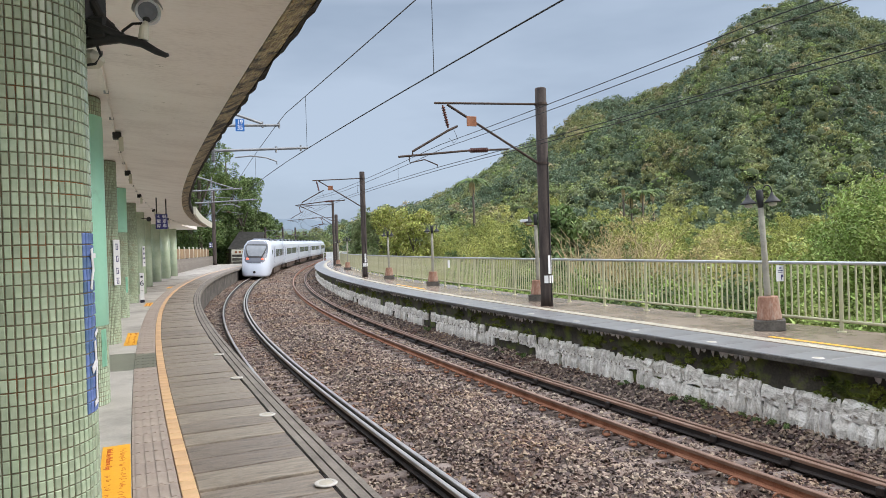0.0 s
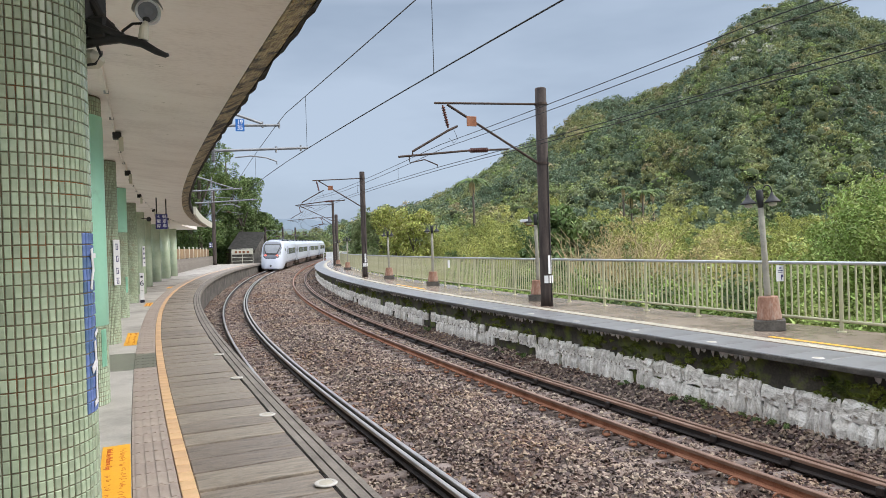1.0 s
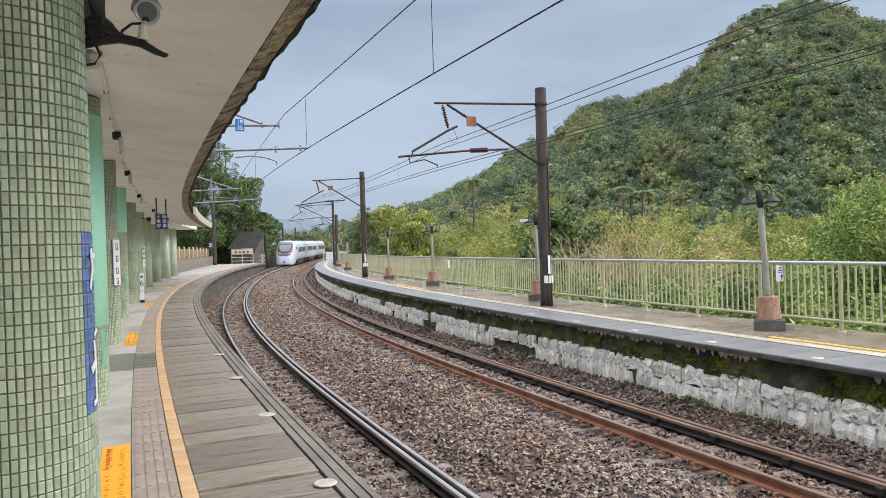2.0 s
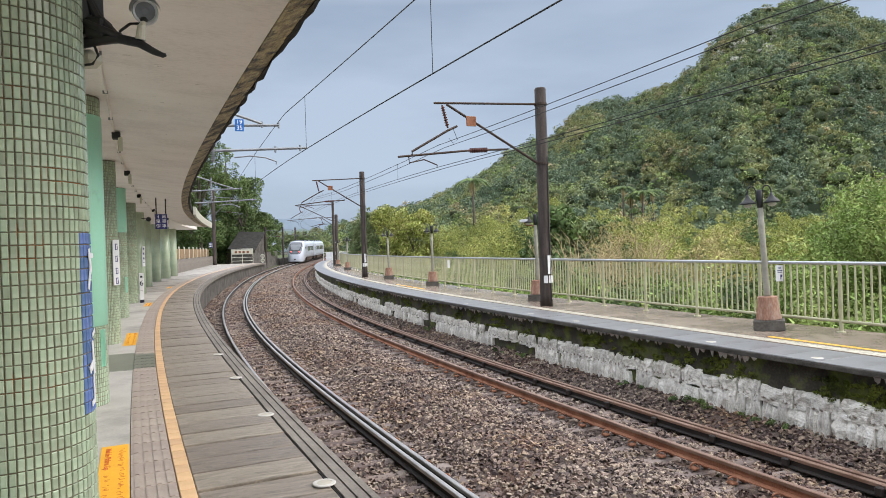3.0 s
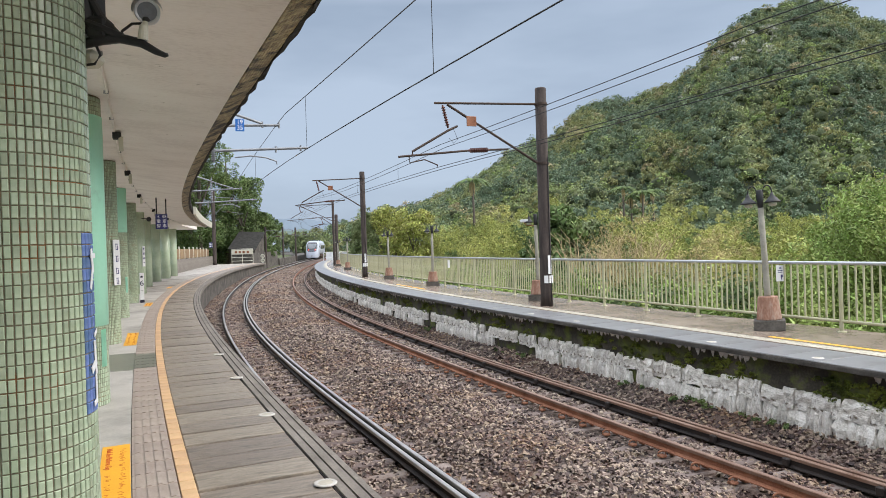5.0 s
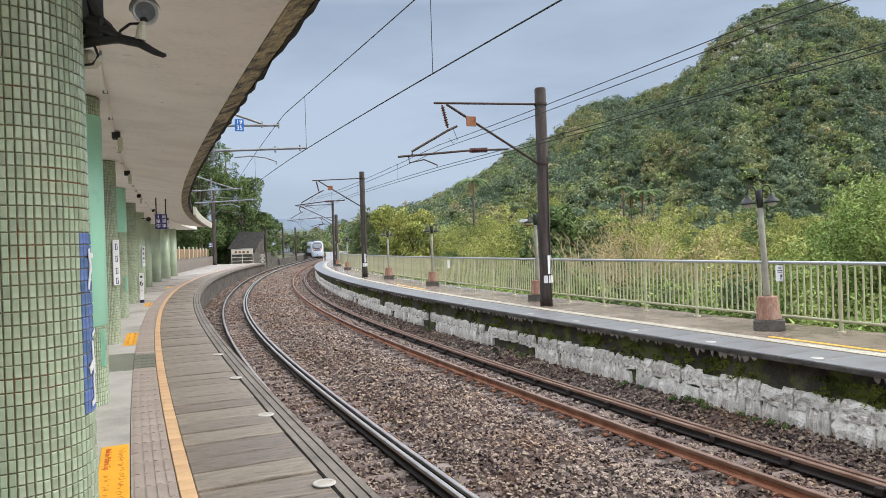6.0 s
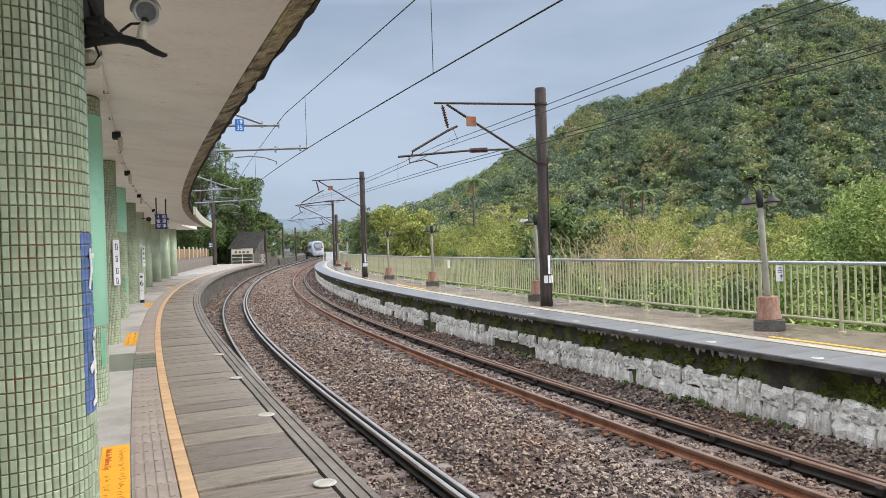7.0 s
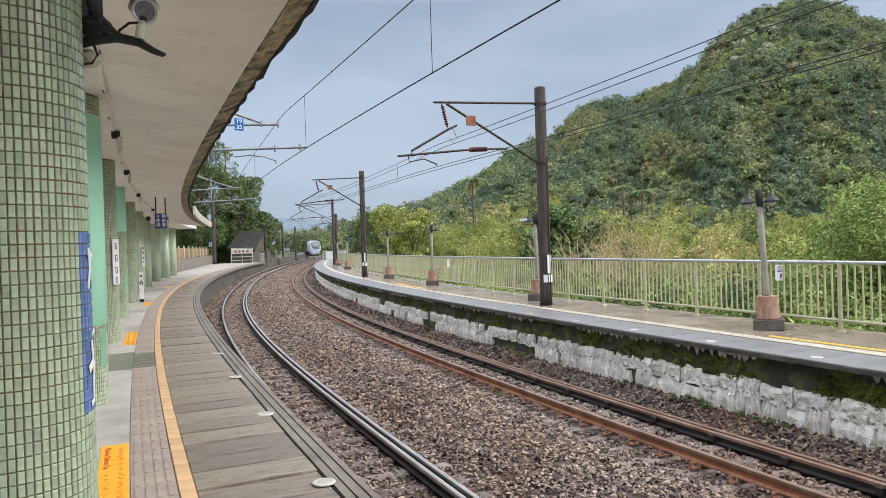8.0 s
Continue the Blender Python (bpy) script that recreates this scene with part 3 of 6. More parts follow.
sweep("drip_edge", [(-1.658, 4.4), (-1.60, 4.43), (-1.585, 4.56), (-1.62, 4.6), (-1.855, 4.61), (-1.658, 4.44)], C0, C1, 0.2, M["drip"], can, "black weathered drip edge", jag=0.016)
sweep("end_fascia", [(-1.57, 4.30), (-1.48, 4.30), (-1.46, 4.62), (-1.57, 4.62)], C1 - 16.0, C1 + 0.2, 0.5, M["cream_metal"], can, "cream metal end trim")


def fascia_tiles():
    """The mosaic on the sloping fascia, small tiles proud of their bed."""
    verts, faces = [], []
    rnd = random.Random(8)
    for i in range(int((26 - 1) / 0.05)):
        s = 1 + i * 0.05
        for j in range(7):
            u0, u1 = j / 7 + 0.012, (j + 1) / 7 - 0.012
            lift = 0.004 + rnd.uniform(0, 0.002)
            k = len(verts)
            for ds, u in ((0.003, u0), (0.047, u0), (0.047, u1), (0.003, u1)):
                verts.append(at(s + ds, -1.855 + 0.195 * u + 0.4 * lift, 4.325 + 0.085 * u - 0.9 * lift))
            for ds, u in ((0.0, u0 - 0.01), (0.05, u0 - 0.01), (0.05, u1 + 0.01), (0.0, u1 + 0.01)):
                verts.append(at(s + ds, -1.855 + 0.195 * u, 4.325 + 0.085 * u - 0.0005))
            faces += [(k, k + 1, k + 2, k + 3), (k, k + 4, k + 5, k + 1), (k + 1, k + 5, k + 6, k + 2), (k + 2, k + 6, k + 7, k + 3), (k + 3, k + 7, k + 4, k)]
    tagged(mesh_object("fascia_mosaic", verts, faces, M["fascia"], can), kind="stuff")


fascia_tiles()
# low wall along the back of the platform, closing the place
tagged(sweep("wall_back", [(-8.5, P_NEAR), (-8.5, P_NEAR + 1.1), (-8.7, P_NEAR + 1.1), (-8.7, P_NEAR)], C0, 48, 1.0, M["pale_concrete"]), "plain low plastered wall behind the platform", "wall", kind="structure")

# ---- columns clad in mosaic ----
R_COL, H_COL, T_ROW, T_N = 0.29, 3.35, 0.049, 66


def tile_mesh(name, mat, w=0.0235, h=0.0455, d=0.006):
    """One glazed tile with a soft edge; its back lies in the plane y = 0, its face looks along +y."""
    e = 0.0035
    v = [(-w / 2, 0, -h / 2), (w / 2, 0, -h / 2), (w / 2, 0, h / 2), (-w / 2, 0, h / 2),
         (-w / 2 + 0.001, d - 0.002, -h / 2 + 0.001), (w / 2 - 0.001, d - 0.002, -h / 2 + 0.001), (w / 2 - 0.001, d - 0.002, h / 2 - 0.001), (-w / 2 + 0.001, d - 0.002, h / 2 - 0.001),
         (-w / 2 + e, d, -h / 2 + e), (w / 2 - e, d, -h / 2 + e), (w / 2 - e, d, h / 2 - e), (-w / 2 + e, d, h / 2 - e)]
    f = [(11, 10, 9, 8)] + [((i + 1) % 4 + o, i + o, i + 4 + o, (i + 1) % 4 + 4 + o)[::-1] for o in (0, 4) for i in range(4)]
    me = bpy.data.meshes.new(name)
    me.from_pydata(v, [], f)
    me.materials.append(mat)
    return me


TILE, BLUE = tile_mesh("tile", M["tile"]), tile_mesh("blue_tile", M["blue_tile"])


def tile_pose(i, row, rnd):
    a = 2 * math.pi * i / T_N
    return (Matrix.Rotation(a, 4, "Z") @ Matrix.Translation((0, R_COL + rnd.uniform(-0.0006, 0.0008), (row + 0.5) * T_ROW + rnd.uniform(-0.001, 0.001)))
            @ Matrix.Rotation(rnd.uniform(-0.03, 0.03), 4, "Y") @ Matrix.Rotation(rnd.uniform(-0.03, 0.03), 4, "X") @ Matrix.Rotation(rnd.uniform(-0.04, 0.04), 4, "Z"))


def joined_tiles(name, cells, mat, parent, seed, plain=False):
    base_v = [v.co.copy() for v in TILE.vertices]
    base_f = [tuple(p.vertices) for p in TILE.polygons]
    if plain:
        base_v, base_f = base_v[:4] + base_v[8:], [(7, 6, 5, 4)] + [((i + 1) % 4, i, i + 4, (i + 1) % 4 + 4)[::-1] for i in range(4)]
    rnd, verts, faces = random.Random(seed), [], []
    for i, row in cells:
        m, k = tile_pose(i, row, rnd), len(verts)
        verts += [m @ v for v in base_v]
        faces += [tuple(k + q for q in f) for f in base_f]
    return tagged(mesh_object(name, verts, faces, mat, parent), kind="stuff")


ROWS = int(H_COL / T_ROW)
COLUMNS = ((2.36, -3.27), (7.5, -3.37), (13.0, -3.42), (18.5, -3.52), (24.0, -3.62), (29.5, -3.82), (36.0, -4.25), (42.0, -4.55), (46.5, -4.6), (50.5, -4.7))
mosaic_me = None
for k, (s, o) in enumerate(COLUMNS):
    col = empty("column", along(s, o, P_NEAR), "round concrete column clad in green mosaic tiles", "column", "columns under the canopy")
    part("shaft", lathe_bm([(R_COL, 0), (R_COL, H_COL + (0.0 if k < 6 else 0.02))], 48), M["grout"] if k < 5 else M["tile_far"], col, smooth=True)
    if k == 0:
        tagged(col, "green mosaic column with a blue tiled name panel")
        blue = [(i, r) for r in range(20, 35) for i in range(-21, -15)]
        own = [(i, r) for r in range(11, 41) for i in range(-31, -21)]
        own = [c for c in own if c not in blue]
        taken = {((i % T_N), r) for i, r in blue + own}
        rnd = random.Random(3)
        for i, r in own:
            share("tile", TILE, col, tile_pose(i, r, rnd))
        for i, r in blue:
            share("blue_tile", BLUE, col, tile_pose(i, r, rnd))
        joined_tiles("mosaic", [(i, r) for r in range(ROWS) for i in range(T_N) if (i, r) not in taken], M["tile_far"], col, 5)
        first_column = col
    elif mosaic_me is None:
        mosaic_me = joined_tiles("mosaic", [(i, r) for r in range(ROWS) for i in range(T_N)], M["tile_far"], col, 6, True).data
    elif k < 5:
        tagged(share("mosaic", mosaic_me, col, Matrix.Identity(4)), kind="stuff")
    if k in (1, 3):
        z0, z1 = ((0.86, 3.14), (2.2, 3.34))[k == 3]
        bm = lathe_bm([(R_COL + 0.007, z0), (R_COL + 0.016, z0 + 0.004), (R_COL + 0.016, z1 - 0.004), (R_COL + 0.007, z1)], 40)
        part("mint_panel", bm, M["mint"], col, "mint green painted sheet round the shaft", smooth=True)
    if k in (1, 3):
        bm = bmesh.new()
        bmesh.ops.create_grid(bm, x_segments=4, y_segments=1, size=0.5)
        for v in bm.verts:
            a = -2.1 + v.co.x * 0.3
            z = (0.62 if k == 1 else 0.85) + v.co.y * 0.4
            v.co = Vector((-math.sin(a) * (R_COL + 0.01), math.cos(a) * (R_COL + 0.01), z))
        bmesh.ops.solidify(bm, geom=bm.faces[:], thickness=0.003)
        part("mint_patch", bm, M["mint"], col)

# ---- far platform: railing ----
fence = empty("railing", Matrix.Identity(4), "pale olive steel railing along the far platform", "railing")
FZ = P_FAR


def pipe(name, off, z, r, s0, s1, mat, step=1.0):
    sweep(name, [(off + r * math.cos(2 * math.pi * i / 10), z + r * math.sin(2 * math.pi * i / 10)) for i in range(10)], s0, s1, step, mat, fence, smooth=True)


pipe("top_rail", 8.3, FZ + 1.2, 0.032, -17, 100, M["steel"])
pipe("bottom_rail", 8.3, FZ + 0.2, 0.026, -17, 100, M["fence"])
bm = box_bm(0.027, 0.027, 0.98, 0.2, 0.004)
bal_me = bpy.data.meshes.new("baluster")
bm.to_mesh(bal_me)
bm.free()
bal_me.materials.append(M["fence"])
bm = lathe_bm([(0.075, 0), (0.075, 0.02), (0.036, 0.024), (0.034, 1.19)], 12)
post_me = bpy.data.meshes.new("post")
bm.to_mesh(post_me)
bm.free()
post_me.materials.append(M["fence"])
PITCH = 1.72
for k in range(-4, 54):
    s = 7.02 + k * PITCH
    share("post", post_me, fence, along(s, 8.3, FZ))
    if s < 57:
        for j in range(1, 12):
            if -2 < s < 44:
                share("baluster", bal_me, fence, along(s + j * PITCH / 12, 8.3, FZ))
rest_v, rest_f = [], []
for k in range(54):
    s = 7.02 + k * PITCH
    if s >= 44:
        for j in range(1, 12):
            m, q = along(s + j * PITCH / 12, 8.3, FZ), len(rest_v)
            rest_v += [m @ v.co for v in bal_me.vertices]
            rest_f += [tuple(q + i for i in p.vertices) for p in bal_me.polygons]
tagged(mesh_object("baluster_run", rest_v, rest_f, M["fence"], fence), kind="stuff")


def bars(parent, m, rows, mat, name="print"):
    """Flat printed bars: rows of (x, z, width, height) on a face that looks along -y."""
    bm = bmesh.new()
    for x, z, w, h in rows:
        bmesh.ops.create_cube(bm, size=1, matrix=Matrix.Translation((x, 0, z)) @ Matrix.Diagonal((w, 0.003, h, 1)))
    ob = part(name, bm, mat, parent)
    ob.matrix_basis = m
    return ob


def lettering(text, size, mat, parent, m, name="lettering"):
    cu = bpy.data.curves.new(name, "FONT")
    cu.body, cu.size, cu.align_x, cu.align_y, cu.extrude = text, size, "CENTER", "CENTER", 0.0015
    ob = new(name, cu)
    dg = bpy.context.evaluated_depsgraph_get()
    me = bpy.data.meshes.new_from_object(ob.evaluated_get(dg))
    bpy.data.objects.remove(ob)
    me.materials.clear()
    me.materials.append(mat)
    o2 = new(name, me)
    o2.parent = parent
    o2.matrix_basis = m
    return o2


FACE = Matrix.Rotation(radians(90), 4, "X")

# ---- street lamps on the far platform ----
def platform_lamp(m, label, camera_box=False):
    lamp = empty("platform_lamp", m, label, "street lamp", "lamps along the far platform")
    part("footing", box_bm(0.52, 0.46, 0.19, 0, 0.012), M["dark_wall"], lamp, "stained concrete footing")
    bm = bmesh.new()
    bmesh.ops.create_cone(bm, cap_ends=True, segments=8, radius1=0.23, radius2=0.18, depth=0.42, matrix=Matrix.Translation((0, 0, 0.40)) @ Matrix.Rotation(radians(22.5), 4, "Z"))
    bmesh.ops.bevel(bm, geom=bm.edges[:], offset=0.012, segments=1, affect="EDGES")
    part("plinth", bm, M["terracotta"], lamp, "worn red-brown plinth")
    part("post", lathe_bm([(0.06, 0.6), (0.058, 0.66), (0.052, 1.4), (0.048, 2.24)], 14), M["lamp_post"], lamp, smooth=True)
    part("post_head", lathe_bm([(0.05, 2.23), (0.05, 2.26), (0.055, 2.27), (0.055, 2.52), (0.04, 2.55), (0.02, 2.56)], 14), M["black"], lamp, smooth=True)
    for sx in (-1, 1):
        pts = [(sx * 0.05, 0, 2.36)] + [(sx * (0.05 + 0.075 + 0.075 * -math.cos(a)), 0, 2.5 + 0.13 * math.sin(a)) for a in np.linspace(0, math.pi, 9)] + [(sx * 0.2, 0, 2.47)]
        arm = part("arm", tube_bm(pts, 0.012, 8), M["black"], lamp, smooth=True)
        shade = part("shade", lathe_bm([(0.022, 2.49), (0.03, 2.45), (0.055, 2.41), (0.1, 2.36), (0.14, 2.325), (0.14, 2.31), (0.09, 2.305)], 18, m=Matrix.Translation((sx * 0.2, 0, 0))), M["black"], lamp, smooth=True)
        part("bulb_glass", lathe_bm([(0.07, 2.305), (0.072, 2.27), (0.05, 2.245), (0.01, 2.24)], 14, m=Matrix.Translation((sx * 0.2, 0, 0))), M["cream_metal"], shade, "frosted glass cover", smooth=True)
    part("strap", box_bm(0.012, 0.03, 0.3, 1.75, 0, at_=(-0.06, 0)), M["fence"], lamp)
    if camera_box:
        bm = box_bm(0.24, 0.09, 0.08, 2.33, 0.012, at_=(-0.33, -0.05))
        part("security_camera", bm, M["white"], lamp, "white security camera")
        part("camera_bracket", tube_bm([(0, 0, 2.2), (-0.3, -0.02, 2.25), (-0.33, -0.04, 2.33)], 0.018), M["rust"], lamp)
    return lamp


LAMPS = ((8.02, 7.72), (16.6, 7.85), (26.5, 7.95), (34.6, 7.9), (53.0, 7.85), (66.0, 7.85))
for k, (s, o) in enumerate(LAMPS):
    platform_lamp(along(s, o, FZ) @ Matrix.Rotation(radians((-50, -42, -24, -18, -12, -10)[k]), 4, "Z") @ Matrix.Rotation(radians((-2.6, -0.6, 0.5, -0.4, 0.3, 0)[k]), 4, "Y"), ("twin-shade lamp post on a red-brown plinth" if k else "twin-shade lamp post beside the railing notice"), k == 1)

notice = empty("notice", along(8.2, 8.22, FZ + 0.85), "white paper notice tied to the railing", "notice")
part("sheet", box_bm(0.17, 0.006, 0.3, 0, 0.001), M["sign_white"], notice).matrix_basis = Matrix.Rotation(radians(-12), 4, "Z")
bars(notice, Matrix.Rotation(radians(-12), 4, "Z") @ Matrix.Translation((0, -0.006, 0)), [(0, 0.25, 0.05, 0.02), (0, 0.2, 0.1, 0.014), (0.0, 0.17, 0.09, 0.012), (0.03, 0.1, 0.04, 0.05), (0.02, 0.06, 0.015, 0.05)], M["sign_navy"])
for s, z in ((25.2, 0.78), (44.2, 0.75)):
    n2 = empty("notice", along(s, 8.24, FZ + z), "narrow white strip notice on the railing", "notice")
    part("sheet", box_bm(0.1, 0.006, 0.32, 0, 0.001), M["sign_white"], n2)

# white buttons let into the paving
def paving_button(m):
    d = empty("paving_button", m, "round white plastic marker set into the paving", "floor marker", "markers along the platform edges")
    part("rim", lathe_bm([(0.08, 0), (0.08, 0.006), (0.074, 0.009), (0.054, 0.009), (0.052, 0.007)], 24), M["worn_white"], d)
    part("centre", lathe_bm([(0.05, 0.0), (0.05, 0.0075), (0.03, 0.0085)], 20), M["tactile_cream"], d)
    return d


btn = paving_button(along(3.75, -1.645, P_NEAR))
for k in range(1, 4):
    copy_thing(btn, along(3.75 + 2.2 * k, -1.645, P_NEAR))
for k in range(9):
    copy_thing(btn, along(3.6 + 1.95 * k, 5.78, P_FAR))

# yellow floor panels with faded red print
for s0, s1, lab in ((2.9, 5.55, "bright yellow floor panel with faded red print"), (12.4, 14.5, "yellow floor panel worn at one end"), (22.0, 23.6, "small yellow floor panel beside the tactile strip"), (33.0, 34.5, "small yellow floor panel beside the tactile strip")):
    mid = (s0 + s1) / 2
    y = empty("floor_panel", along(mid, -2.97, P_NEAR + 0.001), lab, "floor marking", "yellow floor panels")
    part("panel", box_bm(0.21, s1 - s0, 0.003, 0.001), M["yellow"], y)
    rows = []
    rnd = random.Random(int(s0 * 10))
    bm = bmesh.new()
    yy = -(s1 - s0) / 2 + 0.1
    while yy < (s1 - s0) / 2 - 0.1:
        L = rnd.uniform(0.04, 0.11)
        for xx in (-0.045, 0.05):
            if s0 == 2.9 and xx < 0 and yy > 0.55:
                continue
            for q in range(3 if xx > 0 else 2):
                bmesh.ops.create_cube(bm, size=1, matrix=Matrix.Translation((xx + rnd.uniform(-0.014, 0.014), yy + q * 0.03, 0.0048)) @ Matrix.Diagonal((rnd.uniform(0.012, 0.04), 0.009, 0.0012, 1)))
        yy += L + 0.035
    part("print", bm, M["red_print"], y)
    if s0 == 2.9:
        lettering("Mind the Platform Gap", 0.066, M["red_print"], y, Matrix.Translation((-0.05, 0.93, 0.0052)) @ Matrix.Rotation(radians(-90), 4, "Z"))

# ---- catenary poles and their arms ----
def insulator_bm(p, q, r=0.055, n=8):
    p, q = Vector(p), Vector(q)
    m = Matrix.Translation(p) @ (q - p).to_track_quat("Z", "Y").to_matrix().to_4x4()
    L, prof = (q - p).length, []
    for i in range(n):
        z = L * (0.08 + 0.84 * i / n)
        dz = L * 0.84 / n
        prof += [(r * 0.55, z), (r, z + dz * 0.35), (r * 0.95, z + dz * 0.5), (r * 0.55, z + dz * 0.7)]
    return lathe_bm([(r * 0.4, 0)] + prof + [(r * 0.4, L)], 14, m=m)


def catenary_mast(s, off, base, top, label, hi, lo, steel, reach=3.1, plates=True, r=0.16):
    """A round mast with a cantilever towards the track; local x points along +off."""
    mast = empty("catenary_mast", along(s, off, base), label, "catenary mast", "catenary masts along the line")
    H = top - base
    part("pole", lathe_bm([(r * 1.08, 0), (r, 0.3), (r * 0.94, H - 0.03), (r * 0.8, H)], 20), M["pole"], mast, smooth=True)
    h, l = hi - base, lo - base
    part("top_tube", tube_bm([(-0.1, 0, h), (-reach, 0, h - 0.12)], 0.03), steel, mast)
    part("stay_tube", tube_bm([(-0.12, 0, l), (-reach + 0.35, 0, h - 0.14)], 0.034), steel, mast)
    part("foot_clamp", lathe_bm([(r + 0.015, l - 0.03), (r + 0.015, l + 0.03)], 16), M["arm"], mast)
    part("head_clamp", lathe_bm([(r + 0.015, h - 0.03), (r + 0.015, h + 0.03)], 16), M["arm"], mast)
    part("hanging_insulator", insulator_bm((-reach + 0.22, 0, h - 0.16), (-reach + 0.36, 0, h - 0.74)), M["insulator"], mast, "ribbed brown insulator", smooth=False)
    part("bracket_tube", tube_bm([(-reach + 0.62, 0, h - 0.68), (-reach + 0.36, 0, h - 0.8), (-reach - 0.63, 0, h - 1.36), (-reach - 0.63, 0, h - 1.44)], 0.03), steel, mast)
    part("register_tube", tube_bm([(-1.05, 0, l + 0.36), (-1.6, 0, l + 0.335)], 0.028), steel, mast)
    part("register_insulator", insulator_bm((-1.6, 0, l + 0.335), (-2.2, 0, l + 0.3), 0.07, 10), M["insulator"], mast, "ribbed brown insulator")
    part("register_tube", tube_bm([(-2.2, 0, l + 0.3), (-reach - 1.0, 0, l + 0.1)], 0.028), steel, mast)
    part("steady_arm", tube_bm([(-reach - 0.72, 0, l + 0.1), (-reach - 0.7, 0.02, l - 0.04), (-reach - 0.3, 0.03, l + 0.05), (-reach + 0.05, 0.04, l - 0.08), (-reach + 0.05, 0.04, l - 0.12)], 0.016), steel, mast)
    part("hanger_loop", tube_bm([(-reach + 0.5, 0, h - 0.74), (-reach + 0.62, 0, h - 1.02), (-reach + 0.5, 0, h - 1.12), (-reach + 0.38, 0, h - 1.0)], 0.006, 6), M["wire"], mast)
    if plates:
        part("number_plate", box_bm(0.28, 0.02, 0.26, h - 0.68, 0.01, at_=(-reach + 1.0, -0.045)), M["rust"], mast, "rusty blank plate")
        for ang, z, w, hh in ((-0.15, 0.62, 0.11, 0.2), (0.75, 0.62, 0.16, 0.2), (0.5, 0.86, 0.11, 0.5)):
            bm = box_bm(w, 0.01, hh, z, 0.002, at_=(0, -r * 1.06))
            q = part("mast_label", bm, M["sign_white"], mast, "white label strapped to the mast")
            q.matrix_basis = Matrix.Rotation(ang - 0.35, 4, "Z")
        part("cable", tube_bm([(0.06, -r * 1.02, 0.1), (0.05, -r * 1.03, 2.2), (0.06, -r, 4.0)], 0.012, 6), M["wire"], mast)
    return mast


catenary_mast(15.0, 7.2, P_FAR, 6.92, "dark brown round catenary mast with a cantilever", 6.48, 4.88, M["arm"])
catenary_mast(38.3, 7.22, P_FAR, 7.17, "dark brown catenary mast with white labels", 6.78, 5.16, M["arm"], reach=2.85)
catenary_mast(70.0, 7.6, P_FAR, 7.5, "slim catenary mast near the far platform end", 7.28, 5.6, M["arm"], reach=3.6, plates=False, r=0.13)
catenary_mast(84.0, 8.0, P_FAR, 6.9, "dark catenary mast beyond the far platform lamps", 6.6, 5.4, M["arm"], reach=2.0, plates=False, r=0.2)
for s, o, top, lab in ((107.0, -3.4, 5.9, "dark catenary mast by the bend"), (126.0, -3.2, 6.4, "dark catenary mast by the bend"), (142.0, -3.0, 6.6, "dark catenary mast by the bend")):
    catenary_mast(s, o, -0.4, rise(s) + top, lab, rise(s) + top - 0.5, rise(s) + top - 1.8, M["grey_arm"], reach=2.0, plates=False, r=0.17).matrix_basis = along(s, o, -0.4) @ Matrix.Rotation(math.pi, 4, "Z")

# the near-side cantilever that reaches out over the canopy edge
def near_cantilever(m, label):
    near_arm = empty("near_cantilever", m, label, "catenary arm", "cantilevers over the near track")
    part("top_tube", tube_bm([(-3.2, 0, 5.12), (-1.0, 0, 5.25), (-0.12, 0, 5.29)], 0.026), M["grey_arm"], near_arm)
    part("stay_tube", tube_bm([(-3.2, 0, 6.3), (-0.93, 0, 5.46), (-0.45, 0, 5.31)], 0.026), M["grey_arm"], near_arm)
    part("register_tube", tube_bm([(-1.9, 0, 4.72), (-1.38, 0, 4.74), (0.45, 0, 4.85)], 0.026), M["grey_arm"], near_arm)
    part("steady_arm", tube_bm([(-1.0, 0, 4.62), (-0.7, 0, 4.66), (-0.4, 0, 4.63), (-0.19, 0, 4.56), (-0.19, 0, 4.5)], 0.014), M["grey_arm"], near_arm)
    part("insulator", insulator_bm((-1.4, 0, 4.8), (-1.4, 0, 4.52), 0.05, 6), M["grey_arm"], near_arm)
    part("mast", tube_bm([(-3.2, 0, 4.75), (-3.2, 0, 6.6)], 0.12, 14), M["pole"], near_arm)
    for x, z in ((-0.12, 5.29), (-0.45, 5.29), (0.3, 4.84), (-0.2, 4.8)):
        part("clamp", tube_bm([(x, 0, z + 0.06), (x, 0, z - 0.06)], 0.02, 8), M["grey_arm"], near_arm)
    return near_arm


near_arm = near_cantilever(along(13.0, 0, 0), "grey cantilever with a blue distance plate above the canopy")
plate = part("distance_plate", box_bm(0.17, 0.012, 0.24, 5.135, 0.006, at_=(-0.89, -0.04)), M["sign_blue"], near_arm, "blue enamel distance plate")
lettering("19", 0.12, M["white_print"], plate, Matrix.Translation((-0.89, -0.05, 5.315)) @ FACE)
lettering("35", 0.12, M["white_print"], plate, Matrix.Translation((-0.89, -0.05, 5.2)) @ FACE)
second_arm = near_cantilever(along(27.5, 0.4, 0), "grey cantilever among the tree tops above the canopy end")
part("insulator", insulator_bm((-1.25, 0, 5.75), (-1.25, 0, 4.78), 0.04, 12), M["grey_arm"], second_arm)

